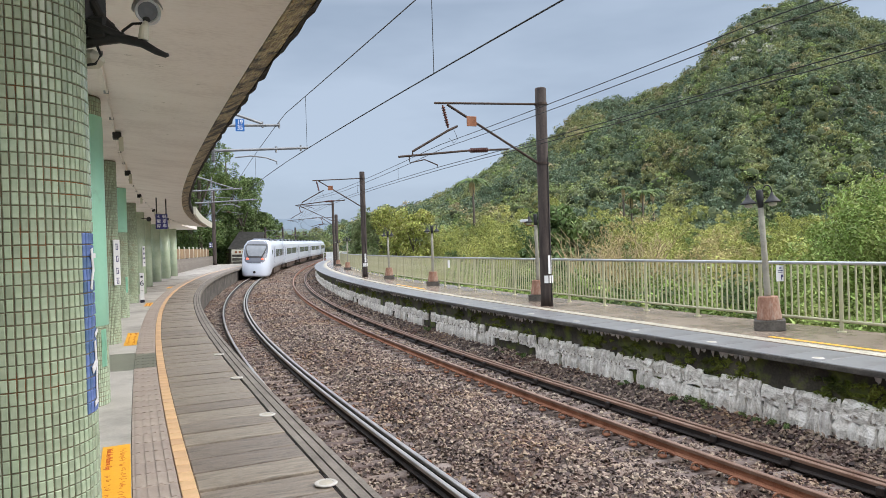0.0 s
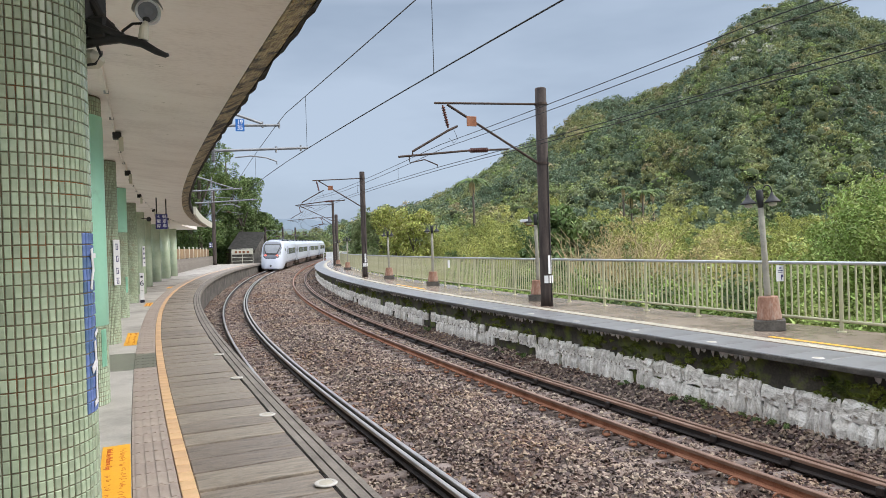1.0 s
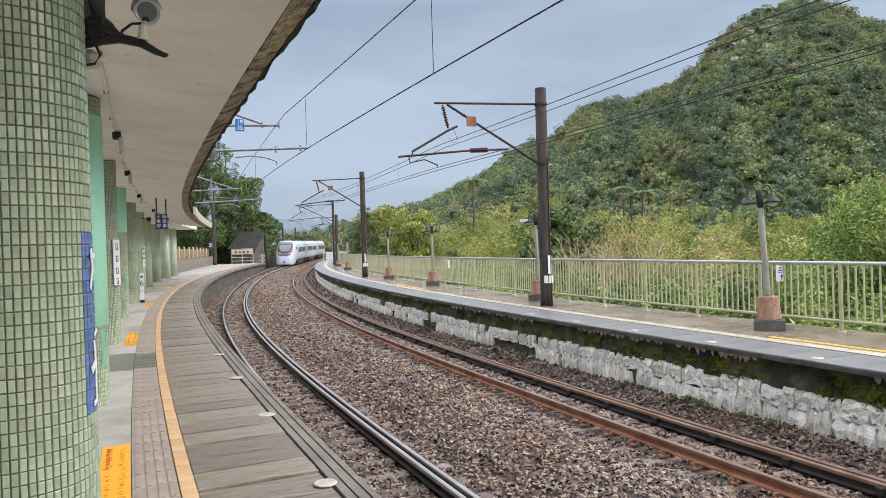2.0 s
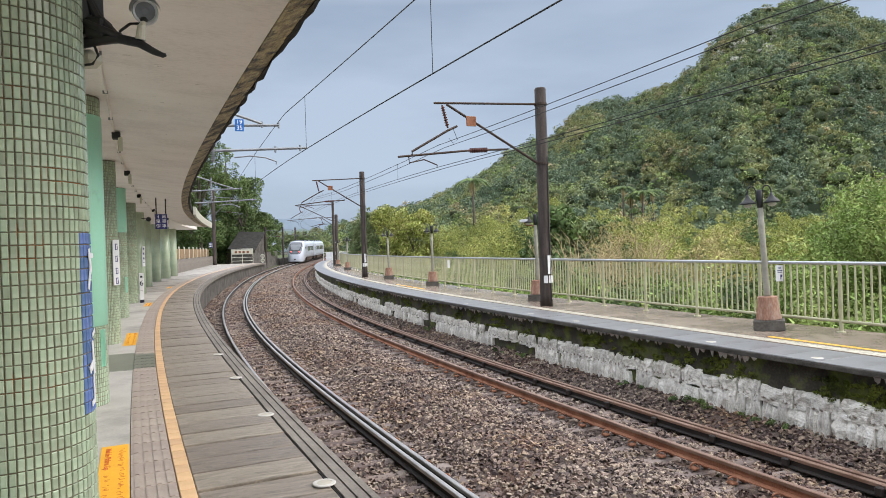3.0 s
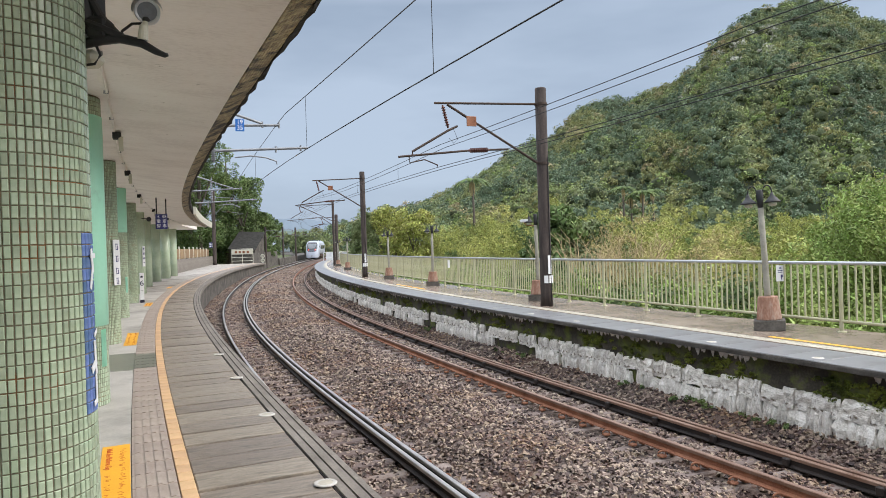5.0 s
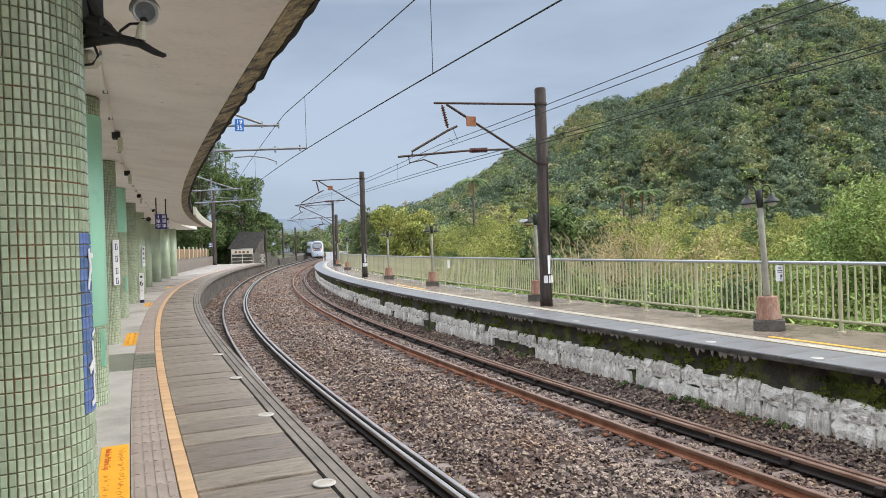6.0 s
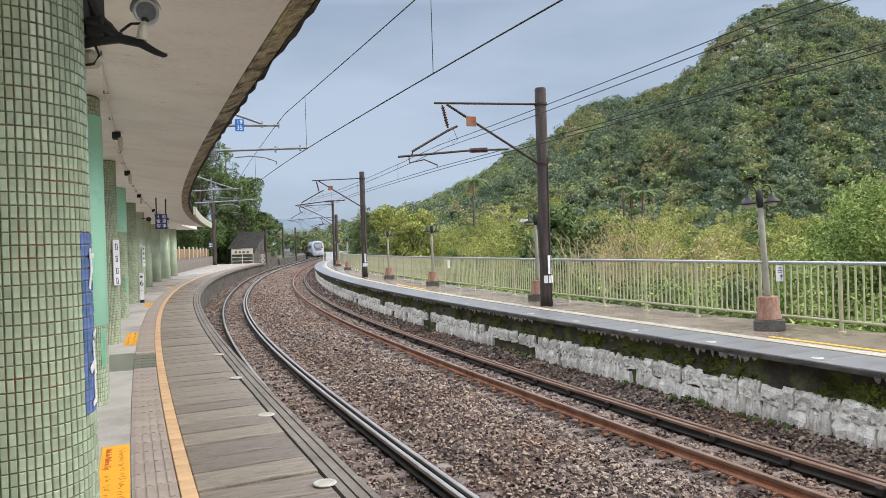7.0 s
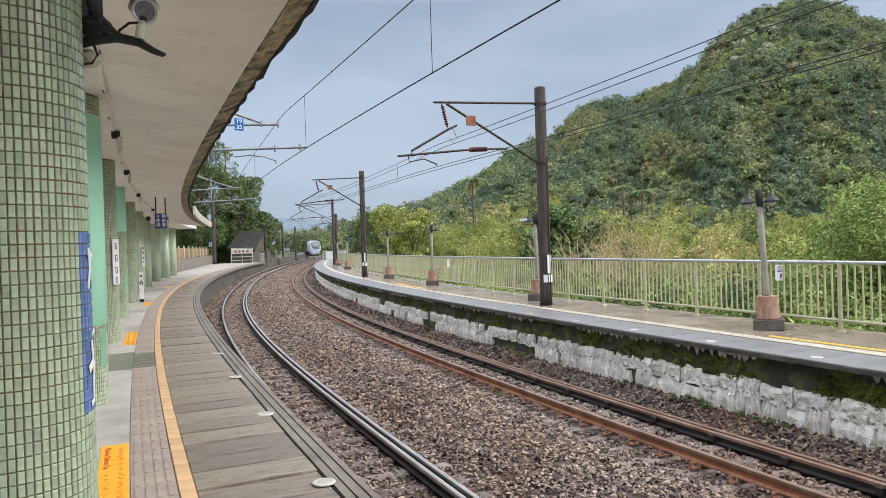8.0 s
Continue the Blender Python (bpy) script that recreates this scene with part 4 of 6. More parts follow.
# ---- overhead wires ----
def wire(name, rows, r, label, step=2.0):
    """A wire over rows of (s, off, z), as a thin round bar."""
    ss = [q[0] for q in rows]
    pts = []
    n = int((ss[-1] - ss[0]) / step) + 1
    for i in range(n + 1):
        s = ss[0] + (ss[-1] - ss[0]) * i / n
        pts.append(at(s, float(np.interp(s, ss, [q[1] for q in rows])), float(np.interp(s, ss, [q[2] for q in rows]))))
    ob = part(name, tube_bm(pts, r, 6), M["wire"])
    return tagged(ob, label, "overhead wire", "overhead wires")


def catenary(off, supports, drop_at, twin=False):
    """Contact wire and the sagging carrier above it over supports of (s, off, contact, carrier), with droppers between."""
    rows_c, rows_m = [], []
    for (a, da, ca, ma), (b, db, cb, mb) in zip(supports, supports[1:]):
        for i in range(8):
            u = i / 8
            rows_c.append((a + (b - a) * u, off + da + (db - da) * u, ca + (cb - ca) * u))
            rows_m.append((a + (b - a) * u, off + da + (db - da) * u, ma + (mb - ma) * u - 0.0005 * (b - a) ** 2 * 4 * u * (1 - u)))
    wire("contact_wire", rows_c, 0.007, "dark contact wire hung above the track", 1.0)
    wire("carrier_wire", rows_m, 0.007, "dark carrier wire above the contact wire", 1.0)
    if twin:
        wire("contact_wire", [(s, o + 0.16, z - 0.03) for s, o, z in rows_c], 0.007, "second dark contact wire beside the first", 1.0)
        wire("carrier_wire", [(s, o + 0.16, z - 0.06) for s, o, z in rows_m], 0.007, "second dark carrier wire beside the first", 1.0)
    for s in drop_at:
        o, zc, zm = (float(np.interp(s, [r[0] for r in rows_c], [r[j] for r in q])) for q, j in ((rows_c, 1), (rows_c, 2), (rows_m, 2)))
        d = part("dropper", tube_bm([at(s, o, zc), at(s, o, zm)], 0.004, 5), M["wire"])
        tagged(d, "thin wire dropper between the overhead wires", "overhead wire", "wire droppers")


catenary(0.0, ((-12, 0.1, 4.47, 5.4), (3.0, 0.0, 4.47, 5.36), (13.0, 0.0, 4.55, 5.52), (38.0, 0.1, 4.7, 5.8), (64, 0.0, 4.85, 5.9), (86, 0.0, 5.0, 6.0), (107, 0.0, 5.1, 6.1), (126, 0.0, 5.2, 6.2), (142, 0.0, 5.3, 6.3), (170, 0, 5.5, 6.5), (200, 0, 5.7, 6.7)),
         (-0.4, 5.35, 11.0, 18, 24, 30, 36, 44, 52, 60, 70, 80, 92, 100))
catenary(GAP, ((-10, 0.0, 4.7, 5.52), (5.0, 0.0, 4.67, 5.36), (9.5, 0.0, 4.67, 5.29), (15.0, 0.0, 4.75, 5.3), (38.3, 0.2, 4.94, 5.7), (70, 0, 5.1, 6.0), (84, 0.0, 5.2, 6.1), (107, 0.0, 5.25, 6.2), (126, 0, 5.3, 6.3), (142, 0, 5.35, 6.4), (170, 0, 5.5, 6.5)), (2.0, 18.5, 24, 30, 35, 45, 55, 64, 76), True)

# ---- near platform: signs and fittings ----
def under_canopy():
    conduit = empty("conduit", Matrix.Identity(4), "thin grey conduit under the canopy", "conduit")
    part("pipe", tube_bm([at(s, -3.0 + 0.01 * math.sin(s), 4.47) for s in np.arange(3, 46, 1.0)], 0.014, 8), M["canopy"], conduit)
    for s in np.arange(4.0, 46, 1.5):
        part("clip", box_bm(0.05, 0.02, 0.03, 4.455), M["grey_arm"], conduit).matrix_basis = along(float(s), -3.0, 0)
    for s in (9.5, 14.2, 20.0, 27.0, 34.0):
        f = empty("canopy_fitting", along(s, -2.97, 4.2), "small dark junction box with a pale cover under the canopy", "junction box", "fittings under the canopy")
        part("box", box_bm(0.11, 0.12, 0.1, 0.17, 0.012), M["black"], f)
        part("cover", box_bm(0.06, 0.04, 0.2, 0.0, 0.008, at_=(0.05, -0.04)), M["cream_metal"], f)
        part("cable", tube_bm([(0.05, -0.04, 0.2), (-0.04, 0.02, 0.25), (-0.03, 0.3, 0.27)], 0.01, 6), M["black"], f)


under_canopy()


def camera_bracket():
    b = empty("security_camera_bracket", Matrix.Identity(4), "black curved steel bracket with a security camera and lamp box", "security camera")
    part("bracket", tube_bm([(-1.62, 2.9, 3.655), (-1.52, 2.9, 3.668), (-1.42, 2.9, 3.685), (-1.34, 2.9, 3.69), (-1.25, 2.9, 3.667), (-1.19, 2.9, 3.63), (-1.15, 2.9, 3.612), (-1.138, 2.9, 3.614)], [0.022, 0.022, 0.022, 0.021, 0.019, 0.015, 0.011, 0.007], 10), M["black"], b, smooth=True)
    d = Vector((0.35, -0.9, -0.25)).normalized()
    m = Matrix.Translation((-1.24, 2.95, 3.815)) @ d.to_track_quat("Z", "Y").to_matrix().to_4x4()
    body = part("camera_body", lathe_bm([(0.03, -0.12), (0.05, -0.11), (0.052, 0.05), (0.047, 0.055), (0.044, 0.045)], 24, m=m), M["steel"], b, "round silver camera body", smooth=True)
    part("lens", lathe_bm([(0.043, 0.044), (0.036, 0.046), (0.02, 0.05), (0.012, 0.046)], 20, m=m), M["train_glass"], body)
    hood = bmesh.new()
    for i in range(13):
        a = math.pi * (0.0 + i / 12)
        for z in (-0.13, 0.08):
            hood.verts.new(m @ Vector((0.062 * math.cos(a), 0.062 * math.sin(a), z)))
    hood.verts.ensure_lookup_table()
    for i in range(12):
        hood.faces.new((hood.verts[2 * i], hood.verts[2 * i + 2], hood.verts[2 * i + 3], hood.verts[2 * i + 1]))
    bmesh.ops.solidify(hood, geom=hood.faces[:], thickness=0.004)
    part("sun_hood", hood, M["steel"], body, smooth=True)
    part("camera_foot", tube_bm([(-1.243, 2.9, 3.68), (-1.237, 2.9, 3.735), (-1.235, 2.92, 3.77)], [0.022, 0.018, 0.01], 12), M["cream_metal"], b)
    part("ball_joint", lathe_bm([(0.005, -0.016), (0.015, -0.008), (0.017, 0), (0.015, 0.008), (0.005, 0.016)], 12, m=Matrix.Translation((-1.235, 2.92, 3.772))), M["black"], b)
    part("camera_cable", tube_bm([(-1.26, 2.96, 3.77), (-1.3, 2.93, 3.76), (-1.33, 2.9, 3.72), (-1.335, 2.9, 3.69)], 0.006, 8), M["black"], b)
    part("lamp_box", box_bm(0.16, 0.16, 0.22, 3.71, 0.02, at_=(-1.53, 2.95)), M["black"], b, "dark lamp housing")
    part("strut", tube_bm([(-1.46, 2.9, 3.86), (-1.42, 2.9, 3.78), (-1.35, 2.9, 3.7)], 0.02, 8), M["black"], b)
    part("strut", tube_bm([(-1.48, 2.88, 3.76), (-1.41, 2.88, 3.73), (-1.33, 2.9, 3.695)], 0.018, 8), M["black"], b)
    part("junction", box_bm(0.08, 0.1, 0.09, 3.69, 0.01, at_=(-1.43, 2.92)), M["black"], b)
    part("lamp_lens", box_bm(0.11, 0.1, 0.07, 3.585, 0.025, at_=(-1.5, 2.95)), M["cream_metal"], b, "cream plastic cover")
    part("wire_loop", tube_bm([(-1.44, 2.9, 3.66), (-1.425, 2.9, 3.62), (-1.45, 2.9, 3.585), (-1.5, 2.9, 3.58)], 0.006, 8), M["black"], b)


camera_bracket()


def column_sign(k, a, w, z0, z1, label, marks):
    """A thin upright sign strapped to column k; a: the way that it faces, degrees from the line's direction."""
    s, o = COLUMNS[k]
    m = along(s, o, P_NEAR) @ Matrix.Rotation(radians(a), 4, "Z")
    sg = empty("column_sign", m, label, "sign", "upright signs on the columns")
    part("board", box_bm(w, 0.02, z1 - z0, z0, 0.004, at_=(0, -R_COL - 0.03)), M["sign_white"], sg)
    bars(sg, Matrix.Translation((0, -R_COL - 0.043, 0)), marks, M["sign_navy"])


glyphs = []
for i, z in enumerate((1.82, 1.6, 1.38, 1.2)):
    glyphs += [(0, z, 0.07, 0.014), (-0.02, z - 0.05, 0.014, 0.1), (0.025, z - 0.06, 0.014, 0.07), (0.0, z - 0.1, 0.06, 0.012)]
column_sign(2, 55, 0.17, 1.07, 1.9, "white upright sign with navy characters on a column", glyphs)
column_sign(5, 50, 0.14, 1.12, 1.96, "narrow white upright sign on a distant column", [(0, 1.85, 0.06, 0.08), (0, 1.65, 0.06, 0.08), (0, 1.45, 0.06, 0.08), (0, 1.28, 0.05, 0.05)])

stop = empty("stop_marker", Matrix.Translation((-10.12, 22.85, P_NEAR)) @ Matrix.Rotation(radians(20), 4, "Z"), "white upright car stop marker with a black numeral", "sign")
part("board", box_bm(0.13, 0.03, 0.98, 0.02, 0.006), M["sign_white"], stop)
part("base", box_bm(0.135, 0.036, 0.1, 0.0, 0.004), M["ink"], stop)
lettering("6", 0.26, M["ink"], stop, Matrix.Translation((0, -0.018, 0.65)) @ FACE)
bars(stop, Matrix.Translation((0, -0.018, 0)), [(0, 0.87, 0.07, 0.06), (0, 0.4, 0.07, 0.012)], M["ink"])

hang = empty("hanging_sign", Matrix.Translation((-8.3, 20.2, 3.5)) @ Matrix.Rotation(radians(22), 4, "Z"), "navy hanging sign with white characters under the canopy", "sign")
part("panel", box_bm(0.33, 0.06, 0.44, 0.0, 0.008), M["sign_navy"], hang)
for sx in (-0.13, 0.13):
    part("hanger", box_bm(0.035, 0.035, 0.54, 0.44, 0.003, at_=(sx, 0)), M["black"], hang)
for i, (a, b) in enumerate((("4", "輛"), ("電", "車"), ("停", "車"))):
    lettering(a, 0.12, M["white_print"], hang, Matrix.Translation((-0.08, -0.033, 0.36 - i * 0.135)) @ FACE)
    lettering(b, 0.12, M["white_print"], hang, Matrix.Translation((0.08, -0.033, 0.36 - i * 0.135)) @ FACE)

# the blue name panel's white strokes, curved round the first column
bm = bmesh.new()
for z, a, w, h, tilt in ((1.6, -101, 0.02, 0.1, 0.2), (1.62, -98, 0.06, 0.02, 0), (1.53, -103, 0.014, 0.1, -0.4), (1.3, -97, 0.04, 0.015, 0.3), (1.2, -100, 0.016, 0.14, 0.15), (1.17, -104, 0.05, 0.03, 0.5), (1.08, -100, 0.014, 0.1, 0), (1.02, -103, 0.03, 0.02, 0.3)):
    bmesh.ops.create_cube(bm, size=1, matrix=Matrix.Rotation(radians(a), 4, "Z") @ Matrix.Translation((0, R_COL + 0.0095, z)) @ Matrix.Rotation(tilt, 4, "Y") @ Matrix.Diagonal((w * 1.4, 0.003, h, 1)))
part("name_strokes", bm, M["white_print"], first_column, "white painted strokes on the blue panel")

# small speakers and lamps on the columns further off
for s, o, z in ((29.0, -3.3, 3.05),):
    sp = empty("loudspeaker", along(s, o, P_NEAR + z), "small black loudspeaker on a column bracket", "loudspeaker")
    part("horn", lathe_bm([(0.03, -0.1), (0.05, -0.02), (0.09, 0.08), (0.095, 0.1), (0.07, 0.09)], 14, m=Matrix.Rotation(radians(100), 4, "X")), M["black"], sp)
    part("bracket", tube_bm([(0, 0.05, 0), (-0.15, 0.12, 0.03), (-0.3, 0.15, 0.03)], 0.014), M["black"], sp)

# ---- the near platform's end ----
def low_wall():
    w = empty("retaining_wall", Matrix.Identity(4), "grey ribbed concrete retaining wall behind the platform end", "wall")
    for i in range(44):
        u = i / 44
        p = Vector((-20.9, 52.5, 0)).lerp(Vector((-31.0, 92.0, 0)), u)
        q = Vector((-20.9, 52.5, 0)).lerp(Vector((-31.0, 92.0, 0)), (i + 1) / 44)
        d = q - p
        bm = box_bm(d.length - 0.03, 0.2, 1.1, P_NEAR, 0.02)
        part("panel", bm, M["edge_concrete"], w).matrix_basis = Matrix.Translation((p + q) / 2) @ Matrix.Rotation(math.atan2(d.y, d.x), 4, "Z")
    f = empty("board_fence", Matrix.Identity(4), "brown wooden board fence on the retaining wall", "fence")
    for i in range(30):
        p = Vector((-21.3, 52.5, 0)).lerp(Vector((-31.6, 92.0, 0)), i / 30)
        q = Vector((-21.3, 52.5, 0)).lerp(Vector((-31.6, 92.0, 0)), (i + 1) / 30)
        d = q - p
        bm = box_bm(d.length - 0.02, 0.05, 0.9, P_NEAR + 1.1, 0.01)
        part("board", bm, M["tan_board"], f).matrix_basis = Matrix.Translation((p + q) / 2) @ Matrix.Rotation(math.atan2(d.y, d.x), 4, "Z")
        if i % 3 == 0:
            part("post", box_bm(0.1, 0.1, 1.2, P_NEAR + 1.0, 0.01, at_=(p.x, p.y)), M["cream_metal"], f)


low_wall()
gate = empty("end_sign", Matrix.Translation((-26.2, 89.0, P_NEAR)), "cream warning board on a rail at the platform end", "sign")
part("board", box_bm(2.7, 0.05, 0.62, 1.2, 0.06), M["cream_metal"], gate)
bars(gate, Matrix.Translation((0, -0.035, 0)), [(-0.8, 1.5, 0.3, 0.28), (-0.3, 1.5, 0.3, 0.28), (0.2, 1.5, 0.3, 0.28), (0.75, 1.5, 0.3, 0.28)], M["rust"])
for x in (-1.38, 0, 1.38):
    part("leg", tube_bm([(x, 0.04, 0), (x, 0.04, 1.9)], 0.035), M["cream_metal"], gate)
for z in (0.35, 0.8, 1.9):
    part("rail", tube_bm([(-1.38, 0.04, z), (1.38, 0.04, z)], 0.03), M["cream_metal"], gate)

speed = empty("speed_board", Matrix.Translation((-24.3, 91.9, -0.3)), "pair of round speed boards on a white post", "railway sign")
part("post", tube_bm([(0, 0, 0), (0, 0, 2.6)], 0.06), M["white"], speed)
for z in (1.75, 2.35):
    part("disc", lathe_bm([(0.27, -0.02), (0.27, 0.02)], 24, m=Matrix.Translation((0, -0.08, z)) @ FACE), M["cream_metal"], speed)
    bars(speed, Matrix.Translation((0, -0.105, z)), [(-0.08, 0, 0.09, 0.2), (0.08, 0, 0.09, 0.2)], M["ink"])

mast_l = catenary_mast(93.0, -7.9, P_NEAR, 10.6, "weathered catenary mast behind the platform end", 9.6, 7.4, M["grey_arm"], reach=2.6, plates=False, r=0.24)
mast_l.matrix_basis = along(88.0, -7.2, P_NEAR) @ Matrix.Rotation(math.pi, 4, "Z")
nav = empty("platform_sign", Matrix.Translation((-30.2, 89.0, 3.3)), "small violet sign with white characters on a mast", "sign")
part("panel", box_bm(0.6, 0.05, 0.75, 0, 0.02), M["sign_navy"], nav)
bars(nav, Matrix.Translation((0, -0.03, 0)), [(-0.14, 0.52, 0.16, 0.18), (0.14, 0.52, 0.16, 0.18), (-0.14, 0.22, 0.16, 0.18), (0.14, 0.22, 0.16, 0.18)], M["white_print"])

tagged(sweep("wall_trackside", [(-3.3, -0.6), (-3.45, 2.1), (-3.9, 2.1), (-3.9, -0.6)], 94.0, 120.0, 1.0, M["dark_wall"], climb=True, jag=0.03), "dark stone retaining wall beside the track", "wall", kind="structure")
tagged(sweep("wall_trackside_low", [(-3.0, -0.6), (-3.1, 0.75), (-3.7, 0.8), (-5.5, 0.3), (-5.5, -0.6)], 120.0, 215.0, 1.0, M["dark_wall"], climb=True, jag=0.05), "low dark stone bank beside the track", "wall", kind="structure")
hut = empty("trackside_hut", Matrix.Translation((-28.4, 97.0, 0.5)), "dark sheet-roofed hut among the trees", "hut")
bm = bmesh.new()
pv = [bm.verts.new(v) for v in ((-1.8, 0, 0), (1.7, 0, 0), (1.7, 5, 0), (-1.8, 5, 0), (-1.8, 0, 2.7), (1.7, 0, 2.4), (1.7, 5, 4.7), (-1.8, 5, 5.0))]
for f in ((0, 1, 5, 4), (1, 2, 6, 5), (2, 3, 7, 6), (3, 0, 4, 7)):
    bm.faces.new([pv[i] for i in f])
part("wall", bm, M["dark_wall"], hut)
bm = box_bm(3.9, 6.4, 0.08, 0, 0.02)
part("roof", bm, M["roof_sheet"], hut, "dark corrugated roof").matrix_basis = Matrix.Translation((-0.1, 2.4, 3.75)) @ Matrix.Rotation(radians(24), 4, "X") @ Matrix.Rotation(radians(4), 4, "Y")

# white cabinets and a low rail at the far platform's end
kiosk = empty("white_cabinet", along(101.5, 7.6, 0.3), "white lineside cabinet at the far platform end", "cabinet")
part("body", box_bm(3.2, 1.2, 1.9, 0, 0.03), M["white"], kiosk)
part("door", box_bm(0.7, 0.03, 1.5, 0.2, 0.01, at_=(-0.6, -0.62)), M["white"], kiosk)
part("door", box_bm(0.7, 0.03, 1.5, 0.2, 0.01, at_=(0.4, -0.62)), M["white"], kiosk)
part("top", box_bm(3.4, 1.4, 0.08, 1.9, 0.02), M["cream_metal"], kiosk)
rail_end = empty("end_railing", along(99.5, 6.9, P_FAR), "white tube railing across the far platform end", "railing")
for z in (0.4, 0.8, 1.15):
    part("rail", tube_bm([(-1.2, 0, z), (1.6, 0, z)], 0.025), M["white"], rail_end)
for x in (-1.2, -0.3, 0.6, 1.6):
    part("post", tube_bm([(x, 0, 0), (x, 0, 1.15)], 0.03), M["white"], rail_end)

# ---- the train ----
CAR, HALF = 20.3, 1.42


def car_section(y, w=1.0, top=3.72, low=0.82):
    """One cross-section of a car body, from one skirt over the roof to the other."""
    b = HALF * w
    return [(-b * 0.93, y, low), (-b, y, low + 0.3), (-b, y, 1.6), (-b * 0.985, y, 2.5), (-b * 0.9, y, top - 0.5), (-b * 0.72, y, top - 0.16), (-b * 0.4, y, top - 0.02), (0, y, top),
            (b * 0.4, y, top - 0.02), (b * 0.72, y, top - 0.16), (b * 0.9, y, top - 0.5), (b * 0.985, y, 2.5), (b, y, 1.6), (b, y, low + 0.3), (b * 0.93, y, low)]


def loft(sections, cap=(True, True)):
    bm = bmesh.new()
    rings = [[bm.verts.new(v) for v in sec] for sec in sections]
    for a, b in zip(rings, rings[1:]):
        n = len(a)
        for i in range(n):
            bm.faces.new((a[i], a[(i + 1) % n], b[(i + 1) % n], b[i]))
    if cap[0]:
        bm.faces.new(list(reversed(rings[0])))
    if cap[1]:
        bm.faces.new(rings[-1])
    bmesh.ops.recalc_face_normals(bm, faces=bm.faces[:])
    return bm


def fit_running_gear(car, L0, L1):
    for yc in (L0 + 2.8, L1 - 2.8):
        bogie = part("bogie", box_bm(2.2, 3.0, 0.56, 0.3, 0.06, at_=(0, yc)), M["train_under"], car)
        for yy in (yc - 1.05, yc + 1.05):
            for sx in (-1, 1):
                part("wheel", lathe_bm([(0.43, -0.06), (0.45, -0.05), (0.43, 0.06), (0.2, 0.07)], 18, m=Matrix.Translation((sx * 0.55, yy, 0.43)) @ Matrix.Rotation(radians(90), 4, "Y")), M["dark_steel"], bogie)
    for i, yy in enumerate(np.arange(L0 + 5.4, L1 - 5, 1.9)):
        part("equipment_box", box_bm(2.6, 1.5, 0.6, 0.22, 0.04, at_=(0, float(yy))), M["train_under"], car)


def add_side(car, L0, L1, windows):
    for sx in (-1, 1):
        for y0, y1 in windows:
            part("window_band", box_bm(0.02, y1 - y0, 0.78, 1.95, 0.008, at_=(sx * (HALF + 0.001), (y0 + y1) / 2)), M["train_glass"], car, "dark tinted window band")
        for yy in (L0 + 1.3, L1 - 1.3):
            door = part("door", box_bm(0.024, 0.9, 2.0, 0.95, 0.008, at_=(sx * (HALF - 0.002), yy)), M["train_white"], car)
            part("door_window", box_bm(0.012, 0.36, 0.7, 1.95, 0.004, at_=(sx * (HALF + 0.013), yy)), M["train_glass"], door)
            for dy in (-0.5, 0.5):
                part("door_seam", box_bm(0.02, 0.05, 2.1, 0.9, 0, at_=(sx * (HALF - 0.001), yy + dy)), M["train_grey"], car)


def middle_car():
    car = empty("train_car", Matrix.Identity(4), "white passenger car with dark window bands", "train car", "cars of the white express train")
    L0, L1 = 0.25, CAR - 0.25
    part("body", loft([car_section(L0), car_section((L0 + L1) / 2), car_section(L1)]), M["train_white"], car, smooth=False)
    part("gangway", box_bm(1.6, 0.5, 2.6, 0.9, 0.05, at_=(0, 0.05)), M["black"], car)
    for i, yy in enumerate((3.0, 7.5, 12.5, 17.0)):
        part("roof_unit", box_bm(1.7, 2.4, 0.24, 3.62, 0.06, at_=(0, yy)), M["train_grey"], car)
    add_side(car, L0, L1, ((3.2, 9.6), (10.4, CAR - 3.2)))
    fit_running_gear(car, L0, L1)
    return car


def end_car():
    car = empty("train_end_car", Matrix.Identity(4), "white streamlined end car with grey mask and red lamps", "train car", "cars of the white express train")
    secs = []
    for y, w, top, low in ((0.0, 0.4, 1.2, 0.3), (0.1, 0.58, 1.6, 0.2), (0.4, 0.76, 2.1, 0.16), (0.9, 0.88, 2.7, 0.15), (1.6, 0.95, 3.2, 0.18), (2.4, 0.99, 3.55, 0.28), (3.2, 1.0, 3.7, 0.5), (4.4, 1.0, 3.72, 0.82), (12.0, 1.0, 3.72, 0.82), (CAR - 0.25, 1.0, 3.72, 0.82)):
        sec = car_section(y, w, 3.72, low)
        k = (top - low) / (3.72 - low)
        bulge = 0.0
        secs.append([(x, yy + bulge, low + (z - low) * k) for x, yy, z in sec])
    bm = loft(secs)
    sub = part("body", bm, M["train_white"], car, smooth=True)
    return car, secs


def nose_surface(secs, u, h):
    """How far back along the nose the body reaches the height h at u from its middle."""
    ys = [s[0][1] for s in secs]
    for j in range(240):
        y = 4.8 * j / 240
        k = float(np.interp(y, ys, range(len(ys))))
        i0 = min(int(k), len(secs) - 2)
        sec = [Vector(a).lerp(Vector(b), k - i0) for a, b in zip(secs[i0], secs[i0 + 1])][7:13]
        if abs(u) <= sec[5].x and float(np.interp(abs(u), [p.x for p in sec], [p.z for p in sec])) >= h:
            return y
    return 4.8


